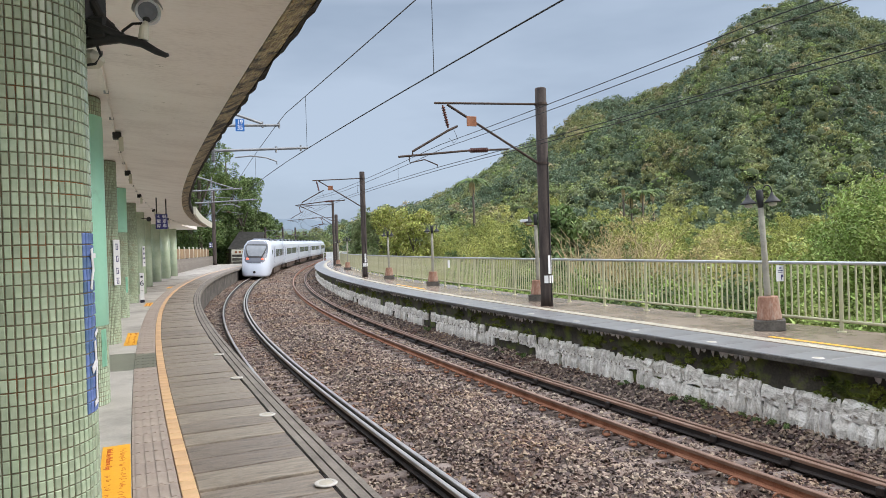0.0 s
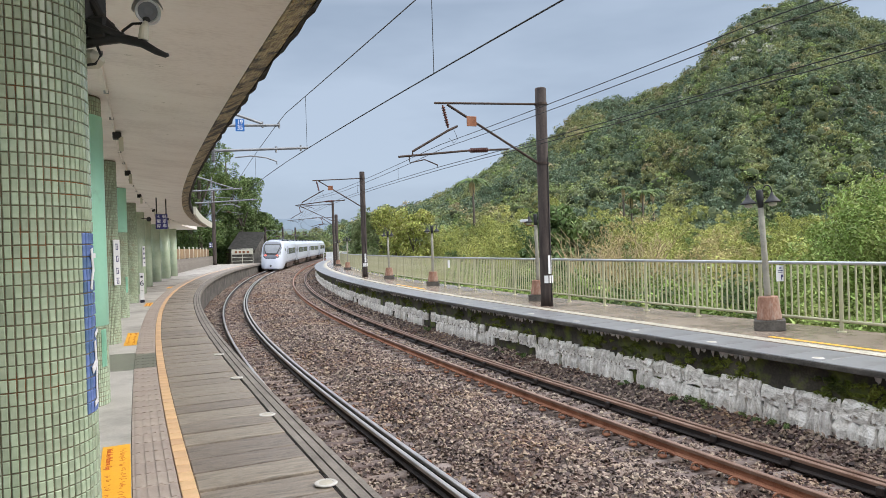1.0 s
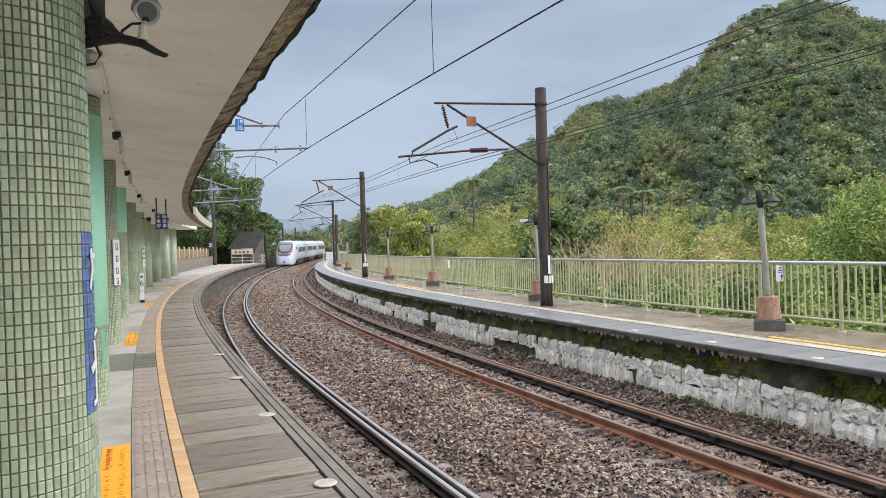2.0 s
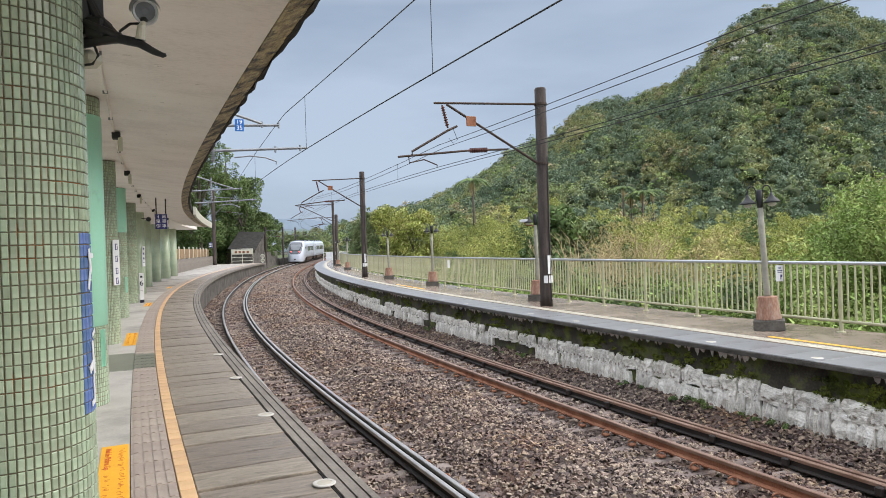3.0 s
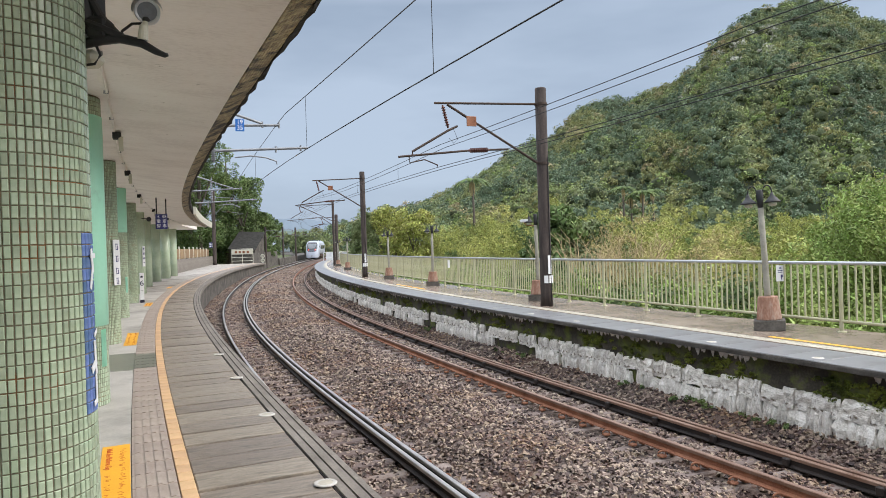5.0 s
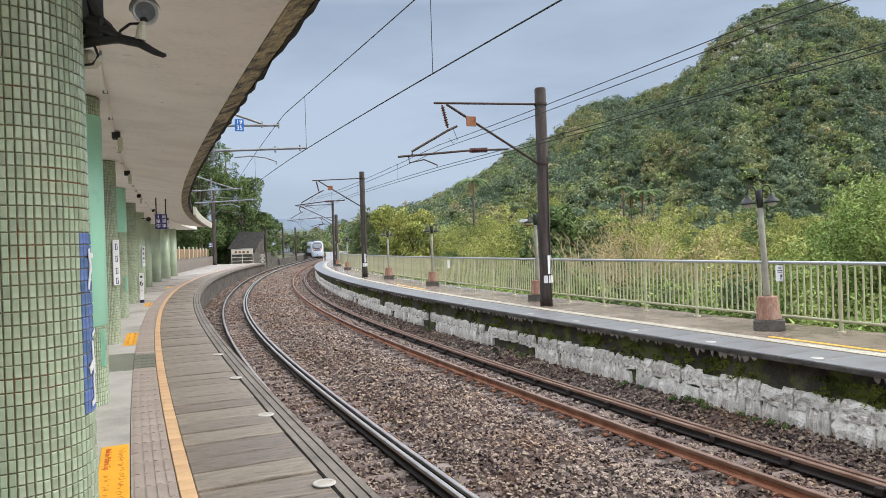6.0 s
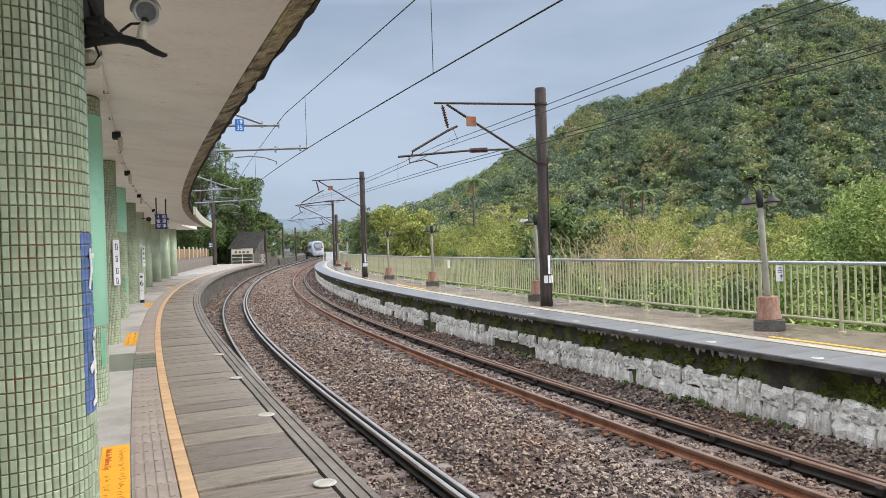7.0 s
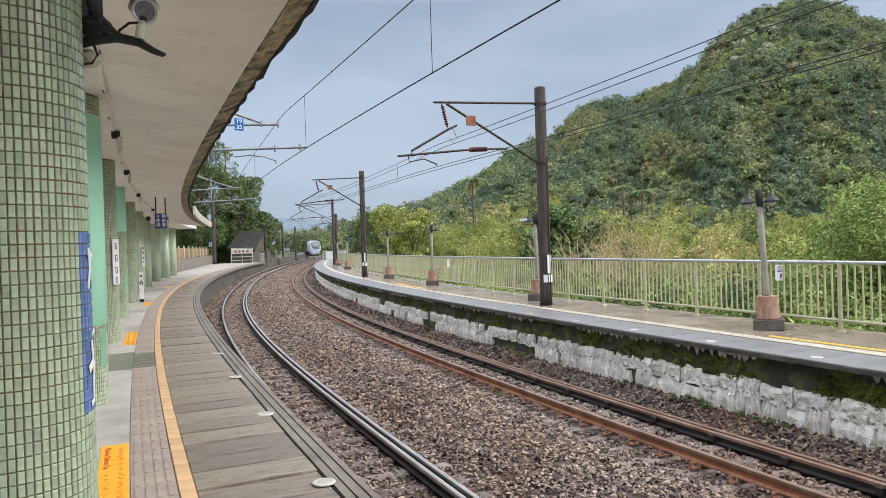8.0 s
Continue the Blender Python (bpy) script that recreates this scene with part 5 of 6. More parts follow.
def nose_patch(secs, name, x_lim, z_lim, mat, parent, lift, label=""):
    """A panel that hugs the nose: its half width at each height, between two heights."""
    n, m = 14, 14
    bm = bmesh.new()
    grid = []
    for i in range(m + 1):
        h = z_lim[0] + (z_lim[1] - z_lim[0]) * i / m
        w = float(np.interp(h, [q[0] for q in x_lim], [q[1] for q in x_lim]))
        grid.append([bm.verts.new((-w + 2 * w * j / n, nose_surface(secs, -w + 2 * w * j / n, h) - lift, h + lift * 0.6)) for j in range(n + 1)])
    for a, b in zip(grid, grid[1:]):
        for j in range(n):
            bm.faces.new((a[j], a[j + 1], b[j + 1], b[j]))
    return part(name, bm, mat, parent, label, smooth=True)


tail, nose = end_car()
mask = nose_patch(nose, "front_mask", ((1.42, 0.62), (1.5, 0.82), (1.8, 1.03), (2.1, 1.1), (2.8, 1.12), (3.25, 1.02), (3.55, 0.8)), (1.42, 3.55), M["train_grey"], tail, 0.03, "silver-grey front mask")
surround = nose_patch(nose, "windscreen_seal", ((1.92, 0.66), (2.4, 0.88), (3.0, 1.04), (3.22, 0.92)), (1.92, 3.22), M["black"], mask, 0.045, "black windscreen surround")
nose_patch(nose, "windscreen", ((2.08, 0.58), (2.4, 0.76), (2.95, 0.93), (3.08, 0.84)), (2.08, 3.08), M["windscreen"], mask, 0.06, "sloping windscreen")
for sx in (-1, 1):
    y_lamp = nose_surface(nose, sx * 0.68, 1.85)
    lamp_bm = bmesh.new()
    bmesh.ops.create_uvsphere(lamp_bm, u_segments=14, v_segments=8, radius=0.5, matrix=Matrix.Translation((sx * 0.68, y_lamp, 1.85)) @ Matrix.Diagonal((0.3, 0.24, 0.2, 1)))
    part("tail_lamp", lamp_bm, M["tail_lamp"], mask, "lit red tail lamp", smooth=True)
    part("side_window", box_bm(0.02, 0.9, 0.75, 1.95, 0.06, at_=(sx * (HALF - 0.03), 3.2)), M["train_glass"], tail)
part("coupler", lathe_bm([(0.1, -0.1), (0.12, 0.1)], 12, m=Matrix.Translation((0, 0.02, 0.6)) @ FACE), M["black"], tail)
part("wiper", tube_bm([(0.1, 0.82, 2.05), (0.45, 1.25, 2.6)], 0.02, 6), M["black"], mask)
part("roof_unit", box_bm(1.7, 3.2, 0.22, 3.62, 0.06, at_=(0, 8.0)), M["train_grey"], tail)
part("roof_unit", box_bm(1.7, 3.2, 0.22, 3.62, 0.06, at_=(0, 14.5)), M["train_grey"], tail)
part("snow_plough", box_bm(1.9, 0.5, 0.3, 0.12, 0.08, at_=(0, 0.7)), M["black"], tail)
add_side(tail, 4.4, CAR - 0.25, ((7.2, 12.0), (12.6, CAR - 3.2)))
fit_running_gear(tail, 2.0, CAR - 0.25)
cars = [tail, middle_car()]
for k in range(2, 8):
    cars.append(copy_thing(cars[1], Matrix.Identity(4)))

# ---- woods, hill and planting ----
def polar(az, d, z):
    return Vector((d * math.sin(radians(az)), d * math.cos(radians(az)), z))


RIDGE = ((-40, 0.025), (-10.4, 0.03), (-6.7, 0.045), (-3.86, 0.06), (-1.72, 0.067), (0.44, 0.08), (1.89, 0.095), (3.81, 0.109), (4.78, 0.123), (5.98, 0.14), (6.7, 0.146), (7.88, 0.155), (9.75, 0.165), (10.46, 0.176), (11.17, 0.189), (11.87, 0.197),
         (13.59, 0.202), (14.36, 0.207), (15.0, 0.199), (16.34, 0.205), (17.2, 0.211), (18.1, 0.216), (19.2, 0.221), (19.8, 0.226), (20.1, 0.238), (21.0, 0.244), (21.7, 0.262), (22.2, 0.27), (22.8, 0.274), (23.4, 0.289), (24.2, 0.295), (25.0, 0.304),
         (26.0, 0.306), (27.5, 0.308), (29.0, 0.306), (30.4, 0.296), (31.0, 0.286), (31.8, 0.278), (32.3, 0.271), (33.1, 0.263), (36, 0.235), (50, 0.13), (75, 0.05))


def hill_height(az, d):
    """The wooded hill: its crest lies some 400 m off and climbs to the right of the line."""
    e = float(np.interp(az, [r[0] for r in RIDGE], [r[1] for r in RIDGE]))
    crest = 400 + 30 * math.sin(az * 0.2)
    u = (d - 120) / (crest - 120)
    if u <= 0:
        return -1.5
    spur = 0.1 * noise.noise(Vector((az * 0.16, d * 0.006, 1.0))) + 0.05 * noise.noise(Vector((az * 0.5, d * 0.02, 4.0)))
    if u < 1:
        v = u ** 1.15 + spur * math.sin(u * math.pi)
    else:
        v = 1 - 0.5 * min(1.0, (u - 1))
    return -1.5 + max(0.0, v) * (e * crest - 0.8)


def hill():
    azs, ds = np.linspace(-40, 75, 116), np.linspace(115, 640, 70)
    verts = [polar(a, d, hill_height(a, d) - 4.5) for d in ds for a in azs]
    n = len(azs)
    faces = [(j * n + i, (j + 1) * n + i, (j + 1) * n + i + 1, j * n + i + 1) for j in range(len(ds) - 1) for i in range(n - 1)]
    tagged(mesh_object("hill", verts, faces, M["hill"], smooth=True), "steep forested hill, its floor coloured dark as shade between trees", "hill", kind="structure")
    rng = random.Random(11)
    species = {"leaf_deep": [], "leaf_hill": [], "leaf_fresh": [], "leaf_pale": [], "leaf_tan": [], "leaf_bloom": []}
    stand = []
    for k in range(88):
        d = 126 + k * 3.4
        step = math.degrees(3.65 / d)
        stand += [(d + rng.uniform(-1.6, 1.6), -9 + (i + rng.uniform(-0.5, 0.5)) * step) for i in range(int(46 / step))]
    for d, az in stand:
        if hill_height(az, d) < 0.5 and d < 160:
            continue
        r = rng.choice((1.5, 1.9, 2.4, 2.9, 3.5, 4.3)) * rng.uniform(0.85, 1.15) * (0.72 + d / 1300)
        p = polar(az, d, hill_height(az, d) + r * 0.25 + rng.uniform(-1.4, 1.6))
        q = noise.noise(Vector((az * 0.3, d * 0.014, 7.0))) + rng.uniform(-0.4, 0.4)
        h = noise.noise(Vector((az * 0.22, d * 0.01, 17.0))) + rng.uniform(-0.3, 0.3)
        if 19.5 < az < 27 and 290 < d < 330 and rng.random() < 0.12:
            kind = "leaf_bloom"
        elif h > 0.66 or rng.random() < 0.012:
            kind = "leaf_tan"
        else:
            kind = "leaf_deep" if q < -0.06 else "leaf_hill" if q < 0.24 else "leaf_fresh" if q < 0.42 and h < 0.1 else "leaf_pale"
        species[kind].append((p, r))
    said = {"leaf_deep": "deep green broadleaf forest covering the hill", "leaf_hill": "mid-green forest covering the hill", "leaf_fresh": "fresh green trees among the hill forest", "leaf_pale": "paler olive trees among the hill forest", "leaf_tan": "tan dry trees among the hill forest", "leaf_bloom": "whitish blossoming trees on the hill"}
    for k, (kind, group) in enumerate(species.items()):
        if group:
            tagged(puffs("hill_forest", [q[0] for q in group], [q[1] for q in group], 13, 16, 0.32, M[kind], 21 + k), said[kind], "forest", kind="stuff")
    cen, rad = [q[0] for group in species.values() for q in group], [q[1] for group in species.values() for q in group]
    # the rounded bodies of the crowns under their leaves, coloured dark as inner shade
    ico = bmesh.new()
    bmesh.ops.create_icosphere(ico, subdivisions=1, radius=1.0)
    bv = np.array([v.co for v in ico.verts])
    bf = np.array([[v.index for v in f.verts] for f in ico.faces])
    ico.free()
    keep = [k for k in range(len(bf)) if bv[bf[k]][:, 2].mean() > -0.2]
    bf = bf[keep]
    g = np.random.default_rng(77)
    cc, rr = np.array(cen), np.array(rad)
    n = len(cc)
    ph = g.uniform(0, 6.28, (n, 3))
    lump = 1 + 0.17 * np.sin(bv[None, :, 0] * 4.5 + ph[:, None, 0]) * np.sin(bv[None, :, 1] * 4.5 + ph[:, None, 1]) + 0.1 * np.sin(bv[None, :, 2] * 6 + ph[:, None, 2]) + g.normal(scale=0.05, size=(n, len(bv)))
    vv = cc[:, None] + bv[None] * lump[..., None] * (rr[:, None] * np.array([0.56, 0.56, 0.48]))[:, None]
    ff = (bf[None] + (np.arange(n) * len(bv))[:, None, None]).reshape(-1).astype(np.int32)
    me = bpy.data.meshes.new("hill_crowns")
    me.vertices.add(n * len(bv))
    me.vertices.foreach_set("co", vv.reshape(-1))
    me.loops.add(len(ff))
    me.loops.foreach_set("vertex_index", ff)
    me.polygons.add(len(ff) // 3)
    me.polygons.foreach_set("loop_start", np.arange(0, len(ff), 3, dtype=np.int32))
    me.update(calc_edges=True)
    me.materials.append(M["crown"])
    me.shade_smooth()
    tagged(new("hill_crowns", me), "rounded tree crown cores in the dark green of shaded leaves", "forest", kind="stuff")
    # distant ranges, the blue of the haze mixed into their base colours
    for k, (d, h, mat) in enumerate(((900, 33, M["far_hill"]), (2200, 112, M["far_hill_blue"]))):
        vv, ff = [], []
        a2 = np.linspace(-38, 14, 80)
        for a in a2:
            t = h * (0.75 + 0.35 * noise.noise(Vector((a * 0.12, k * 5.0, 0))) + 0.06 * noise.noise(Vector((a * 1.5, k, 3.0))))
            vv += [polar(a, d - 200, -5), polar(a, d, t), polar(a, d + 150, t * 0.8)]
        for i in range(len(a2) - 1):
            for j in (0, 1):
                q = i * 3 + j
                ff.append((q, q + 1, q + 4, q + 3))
        tagged(mesh_object("backdrop_range", vv, ff, mat, smooth=True), "distant range of hills with haze painted into its blue-green", "distant hills", kind="structure")


hill()


def clumps(name, cells, mat, per, leaf, seed, label, category, flat=1.0, lumps=0.35, thin=1.0, droop=0.0):
    return tagged(leaves(name, [c[0] for c in cells], [c[1] for c in cells], per, leaf, mat, seed, flat=flat, lumps=lumps, thin=thin, droop=droop), label, category, kind="stuff")


rng = random.Random(5)
# the belt of bamboo and reeds beyond the railing
cells, dry, dark = [], [], []
for _ in range(360):
    s, o = rng.uniform(-6, 125), rng.uniform(19, 58)
    r = rng.uniform(1.0, 1.9)
    p = at(s, o, 0)
    az = math.degrees(math.atan2(p.x, p.y))
    dist = math.hypot(p.x, p.y)
    h = rng.uniform(2.3, 5.6) + 0.03 * dist
    if az > 24:
        h *= 0.8
    cell = (Vector((p.x, p.y, -1.5 + h * 0.55)), (r, r, h * 0.55))
    if 10 < az < 26 and dist < 60 and rng.random() < 0.5:
        dry.append((Vector((p.x, p.y, -1.5 + h * 0.42)), (r, r, h * 0.45)))
    elif rng.random() < 0.16:
        dark.append((cell[0] + Vector((0, 0, 0.4)), cell[1]))
    else:
        cells.append(cell)
for name, group, mat, seed, label, category, thin in (("bamboo_thicket", cells, "leaf_bamboo", 31, "yellow-green bamboo thicket beyond the railing", "bamboo", 0.45), ("dry_reeds", dry, "leaf_dry", 32, "dry straw-coloured reeds and bamboo", "reeds", 0.3), ("dark_shrubs", dark, "leaf_dark", 33, "dark green broadleaf shrubs among the bamboo", "shrubs", 0.8)):
    cc, cr = [], []
    for c, (rx, _, rz) in group:
        for k in range(3):
            u = rng.uniform(-0.75, 0.75)
            cc.append(c + Vector((rng.uniform(-0.5, 0.5) * rx, rng.uniform(-0.5, 0.5) * rx, u * rz)))
            cr.append(rx * rng.uniform(0.6, 0.95))
    tagged(puffs(name, cc, cr, 15, 30, 0.115, M[mat], seed, thin=thin, squash=1.0, size=(0.24, 0.4), wild=0.9), label, category, kind="stuff")
low = []
for _ in range(420):
    s, o = rng.uniform(-8, 60), rng.uniform(9.2, 19)
    r = rng.uniform(0.5, 1.1)
    p = at(s, o, 0)
    hh = rng.uniform(0.5, 0.95) * (1.3 if o > 12 else 1.0)
    low.append((Vector((p.x, p.y, 0.1 + rng.uniform(-0.5, 0.3))), (r, r, hh)))
clumps("undergrowth", low[:250], M["leaf_bright"], 460, 0.075, 34, "bright green undergrowth behind the railing", "undergrowth")
clumps("undergrowth", low[250:], M["leaf_dark"], 460, 0.085, 37, "dark green leafy undergrowth behind the railing", "undergrowth")
lush = []
for _ in range(60):
    az, d = rng.uniform(27.5, 40), rng.uniform(17, 30)
    top = 1.0 + 2.5 * min(1.0, max(0.0, (az - 28.5) / 4.5))
    r = rng.uniform(0.8, 1.5)
    lush.append((polar(az, d, rng.uniform(0.0, top)), (r, r, r)))
tagged(puffs("lush_bush", [q[0] for q in lush], [q[1][0] * 1.15 for q in lush], 26, 90, 0.06, M["leaf_bright"], 35, size=(0.2, 0.36), thin=0.6), "tall lush bush with bright yellow-green leaves", "bush", kind="stuff")


def broad_plant(p, seed):
    """A broad-leaved plant: long arching blades from one foot."""
    rnd = random.Random(seed)
    plant = empty("banana_plant", Matrix.Translation(p), "broad-leaved banana plant behind the railing", "plant", "broad-leaved plants behind the railing")
    for k in range(8):
        a, L, w = rnd.uniform(0, 6.28), rnd.uniform(0.9, 1.7), rnd.uniform(0.13, 0.22)
        bm = bmesh.new()
        rows = []
        for i in range(9):
            u = i / 8
            c = Vector((math.cos(a), math.sin(a), 0)) * L * u * 0.75 + Vector((0, 0, L * (1.2 * u - 0.85 * u * u)))
            side = Vector((-math.sin(a), math.cos(a), 0)) * w * math.sin(math.pi * min(1, u * 0.93 + 0.05)) ** 0.7
            rows.append([bm.verts.new(c - side + Vector((0, 0, 0.03))), bm.verts.new(c), bm.verts.new(c + side + Vector((0, 0, 0.03)))])
        for x, y in zip(rows, rows[1:]):
            for j in (0, 1):
                bm.faces.new((x[j], x[j + 1], y[j + 1], y[j]))
        part("leaf", bm, M["leaf_bright"], plant, smooth=True)


for k, (s, o) in enumerate(((9.2, 9.6), (10.2, 10.2), (11.6, 9.8), (12.8, 10.6), (8.2, 10.4), (20.5, 10.0), (26, 10.2), (14.6, 10.4))):
    broad_plant(at(s, o, -0.4), 50 + k)


def dead_shrub(p, h, seed):
    """A bare dry shrub: forked thin sticks fanning out of one foot."""
    rnd = random.Random(seed)
    sh = empty("dead_shrub", Matrix.Translation(p), "bare straw-coloured dead shrub beyond the railing", "shrub", "dead shrubs beyond the railing")
    for k in range(16):
        a, lean = rnd.uniform(0, 6.28), rnd.uniform(0.15, 0.8)
        tip = Vector((math.cos(a) * lean * h, math.sin(a) * lean * h, h * rnd.uniform(0.6, 1.0)))
        mid = tip * 0.5 + Vector((rnd.uniform(-0.2, 0.2), rnd.uniform(-0.2, 0.2), 0.3))
        bm = tube_bm([(0, 0, 0), mid, tip], [0.035, 0.025, 0.008], 5)
        for q in range(4):
            u = rnd.uniform(0.4, 0.95)
            b0 = mid.lerp(tip, u)
            tube_bm([b0, b0 + Vector((rnd.uniform(-0.6, 0.6), rnd.uniform(-0.6, 0.6), rnd.uniform(0.2, 0.8)))], [0.014, 0.005], 4, bm)
        part("branch", bm, M["dry_wood"], sh)


for k, (az, d, h) in enumerate(((11.2, 33, 4.2), (12.6, 31, 3.8), (14.4, 34, 4.4), (15.6, 33, 4.6), (16.6, 35, 4.2))):
    dead_shrub(polar(az, d, -1.2), h, 300 + k)


def tree(p, h, crown_r, mat, seed, label, leaf=0.2, per=720, n=14):
    """A broadleaf tree: tapered trunk, limbs, and a crown of leaf clumps."""
    rnd = random.Random(seed)
    t = empty("tree", Matrix.Translation(p), label, "tree", "trees round the station")
    bm = tube_bm([(0, 0, 0), (0.1, 0.05, h * 0.3), (0.0, 0.15, h * 0.55), (0.1, 0.1, h * 0.85)], [h * 0.022, h * 0.018, h * 0.012, h * 0.004], 10)
    part("trunk", bm, M["bark"], t, smooth=True)
    cen, rad = [], []
    for k in range(n):
        a, u = rnd.uniform(0, 6.28), rnd.uniform(0.16, 0.95)
        q = Vector((math.cos(a) * crown_r * rnd.uniform(0.2, 0.85) * (1.2 - 0.5 * u), math.sin(a) * crown_r * rnd.uniform(0.2, 0.85) * (1.2 - 0.5 * u), h * u))
        cen.append(q), rad.append(crown_r * rnd.uniform(0.32, 0.55))
        if k < 6:
            part("limb", tube_bm([(0.03, 0.08, h * 0.4 * u + 0.1 * h), q * 0.55 + Vector((0, 0, h * 0.2)), q], [h * 0.009, h * 0.006, 0.02], 6), M["bark"], t)
    puffs("crown", cen, rad, 24, per // 24, leaf, mat, seed, t, size=(0.2, 0.36))
    return t


TREES = ((-19.6, 106, 18.5, 5.5, "leaf_dark"), (-20.5, 112, 18, 5.5, "leaf_dark"), (-23, 102, 15, 6, "leaf_dark"), (-17.5, 112, 19.5, 5.6, "leaf_dark"), (-16.3, 118, 15.5, 4.2, "leaf_dark"),
         (-14.9, 114, 8.5, 2.6, "leaf_dark"), (-15.4, 128, 9.5, 3.4, "leaf_dark"), (-14.6, 140, 8.5, 3.2, "leaf_dark"), (-14.2, 152, 8.5, 3.2, "leaf_dark"), (-21.8, 104, 15, 5.5, "leaf_dark"), (-20.3, 108, 17, 5.5, "leaf_dark"), (-20.6, 112, 11, 4, "leaf_bright"), (-16.4, 110, 13, 4.2, "leaf_dark"),
         (-7.2, 175, 10.5, 5, "leaf_dark"), (-6.0, 150, 10, 4.5, "leaf_dark"), (-5.2, 120, 10.5, 4.5, "leaf_hill"), (-4.0, 105, 9.5, 4.5, "leaf_bamboo"), (-2.5, 92, 8.5, 4, "leaf_bamboo"), (-6.6, 140, 9, 4, "leaf_hill"),
         (9.8, 42, 6.2, 2.6, "leaf_dark"), (11.2, 46, 5.6, 2.6, "leaf_hill"), (-9.5, 215, 8, 5, "leaf_hill"), (-11.5, 190, 6.5, 4, "leaf_hill"), (-8.3, 235, 9, 5, "leaf_hill"), (-10.4, 235, 8, 5, "leaf_pale"), (-12.6, 210, 8, 4.5, "leaf_hill"))
for k, (az, d, h, r, kind) in enumerate(TREES):
    ground_z = 0.5 if az < -10 else -1.6
    tree(polar(az, d, ground_z), h, r, M[kind], 100 + k, {"leaf_dark": "tall dark green broadleaf tree by the platform end", "leaf_bright": "light green broadleaf tree behind the canopy", "leaf_hill": "mid-green tree beyond the railing", "leaf_pale": "pale olive tree beyond the bend", "leaf_bamboo": "yellow-green tree beyond the railing"}[kind], 0.13 if az < -14 else 0.2, 1152 if az < -14 else 600)


def palm(p, h, seed):
    rnd = random.Random(seed)
    t = empty("palm_tree", Matrix.Translation(p), "slender palm tree with drooping fronds above the thicket", "palm tree")
    part("trunk", tube_bm([(0, 0, 0), (0.1, 0, h * 0.5), (0, 0, h)], [0.22, 0.17, 0.14], 10), M["bark"], t, smooth=True)
    for k in range(13):
        a, L = k * 0.483 + rnd.uniform(-0.2, 0.2), rnd.uniform(1.9, 2.7)
        bm = bmesh.new()
        for i in range(18):
            u = (i + 1) / 18
            c = Vector((math.cos(a) * L * u, math.sin(a) * L * u, h + 0.75 * u - 1.5 * u * u))
            for sgn in (-1, 1):
                d = Vector((-math.sin(a) * sgn * 0.4 + math.cos(a) * 0.25, math.cos(a) * sgn * 0.4 + math.sin(a) * 0.25, -0.3))
                along_ = Vector((math.cos(a), math.sin(a), 0)) * 0.12
                q = [bm.verts.new(c - along_ * 0.6 + Vector((0, 0, 0.03))), bm.verts.new(c + along_ * 0.6), bm.verts.new(c + d * 1.3)]
                bm.faces.new(q)
        part("frond", bm, M["leaf_dark"], t)
    skirt = bmesh.new()
    for k in range(22):
        a, r0 = rnd.uniform(0, 6.28), rnd.uniform(0.12, 0.4)
        f = Vector((math.cos(a) * r0, math.sin(a) * r0, h - 1.4 - rnd.uniform(0, 0.9)))
        tube_bm([(0, 0, h - rnd.uniform(0, 0.4)), (f.x, f.y, h - 0.7), f], [0.05, 0.06, 0.015], 4, skirt)
    part("dry_skirt", skirt, M["dry_wood"], t, "hanging dry straw-coloured fronds")


hedge = []
for _ in range(150):
    az, d = rng.uniform(-24, -14.6), rng.uniform(108, 145)
    r = rng.uniform(1.4, 2.6)
    hedge.append((polar(az, d, rng.uniform(1.0, 5.5)), (r, r, r)))
clumps("trackside_shrubs", hedge, M["leaf_dark"], 420, 0.17, 36, "dense shrubs and creepers behind the platform end", "shrubs")


palm(Vector((4.15, 90.0, -1.5)), 12.8, 3)
for k, (az, d, h) in enumerate(((14.9, 118, 13.0), (15.5, 121, 11.6), (16.4, 119, 12.2), (17.2, 123, 12.6))):
    palm(polar(az, d, -1.5), h, 20 + k)

# ---- sleepers, ballast and paving pieces ----
bm = box_bm(2.0, 0.22, 0.13, -0.28, 0.02)
for v in bm.verts:
    if v.co.z > -0.2 and abs(v.co.x) < 0.3:
        v.co.z -= 0.02
sleeper_me = bpy.data.meshes.new("sleeper")
bm.to_mesh(sleeper_me)
bm.free()
sleeper_me.materials.append(M["sleeper"])
clip_bm = box_bm(0.09, 0.1, 0.03, -0.15, 0.008)
tube_bm([(0.05 * math.cos(a), -0.03 + 0.06 * k / 10, -0.1 + 0.035 * math.sin(a)) for k, a in enumerate(np.linspace(-1.2, 4.6, 11))], 0.011, 6, clip_bm)
clip_me = bpy.data.meshes.new("rail_clip")
clip_bm.to_mesh(clip_me)
clip_bm.free()
clip_me.materials.append(M["rust"])
for off, name in ((0.0, "near"), (GAP, "far")):
    for i in range(100):
        s = -1.0 + i * 0.6
        sl = tagged(share("sleeper", sleeper_me, None, along(s, off, -0.02 + rise(s)) @ Matrix.Rotation(rng.uniform(-0.02, 0.02), 4, "Z")), "grey concrete sleeper half sunk in the ballast", "sleeper", "sleepers of the two tracks")
        if s < 16:
            for x in (-0.65, -0.46, 0.65):
                share("rail_clip", clip_me, sl, Matrix.Translation((x, 0, 0.02)))


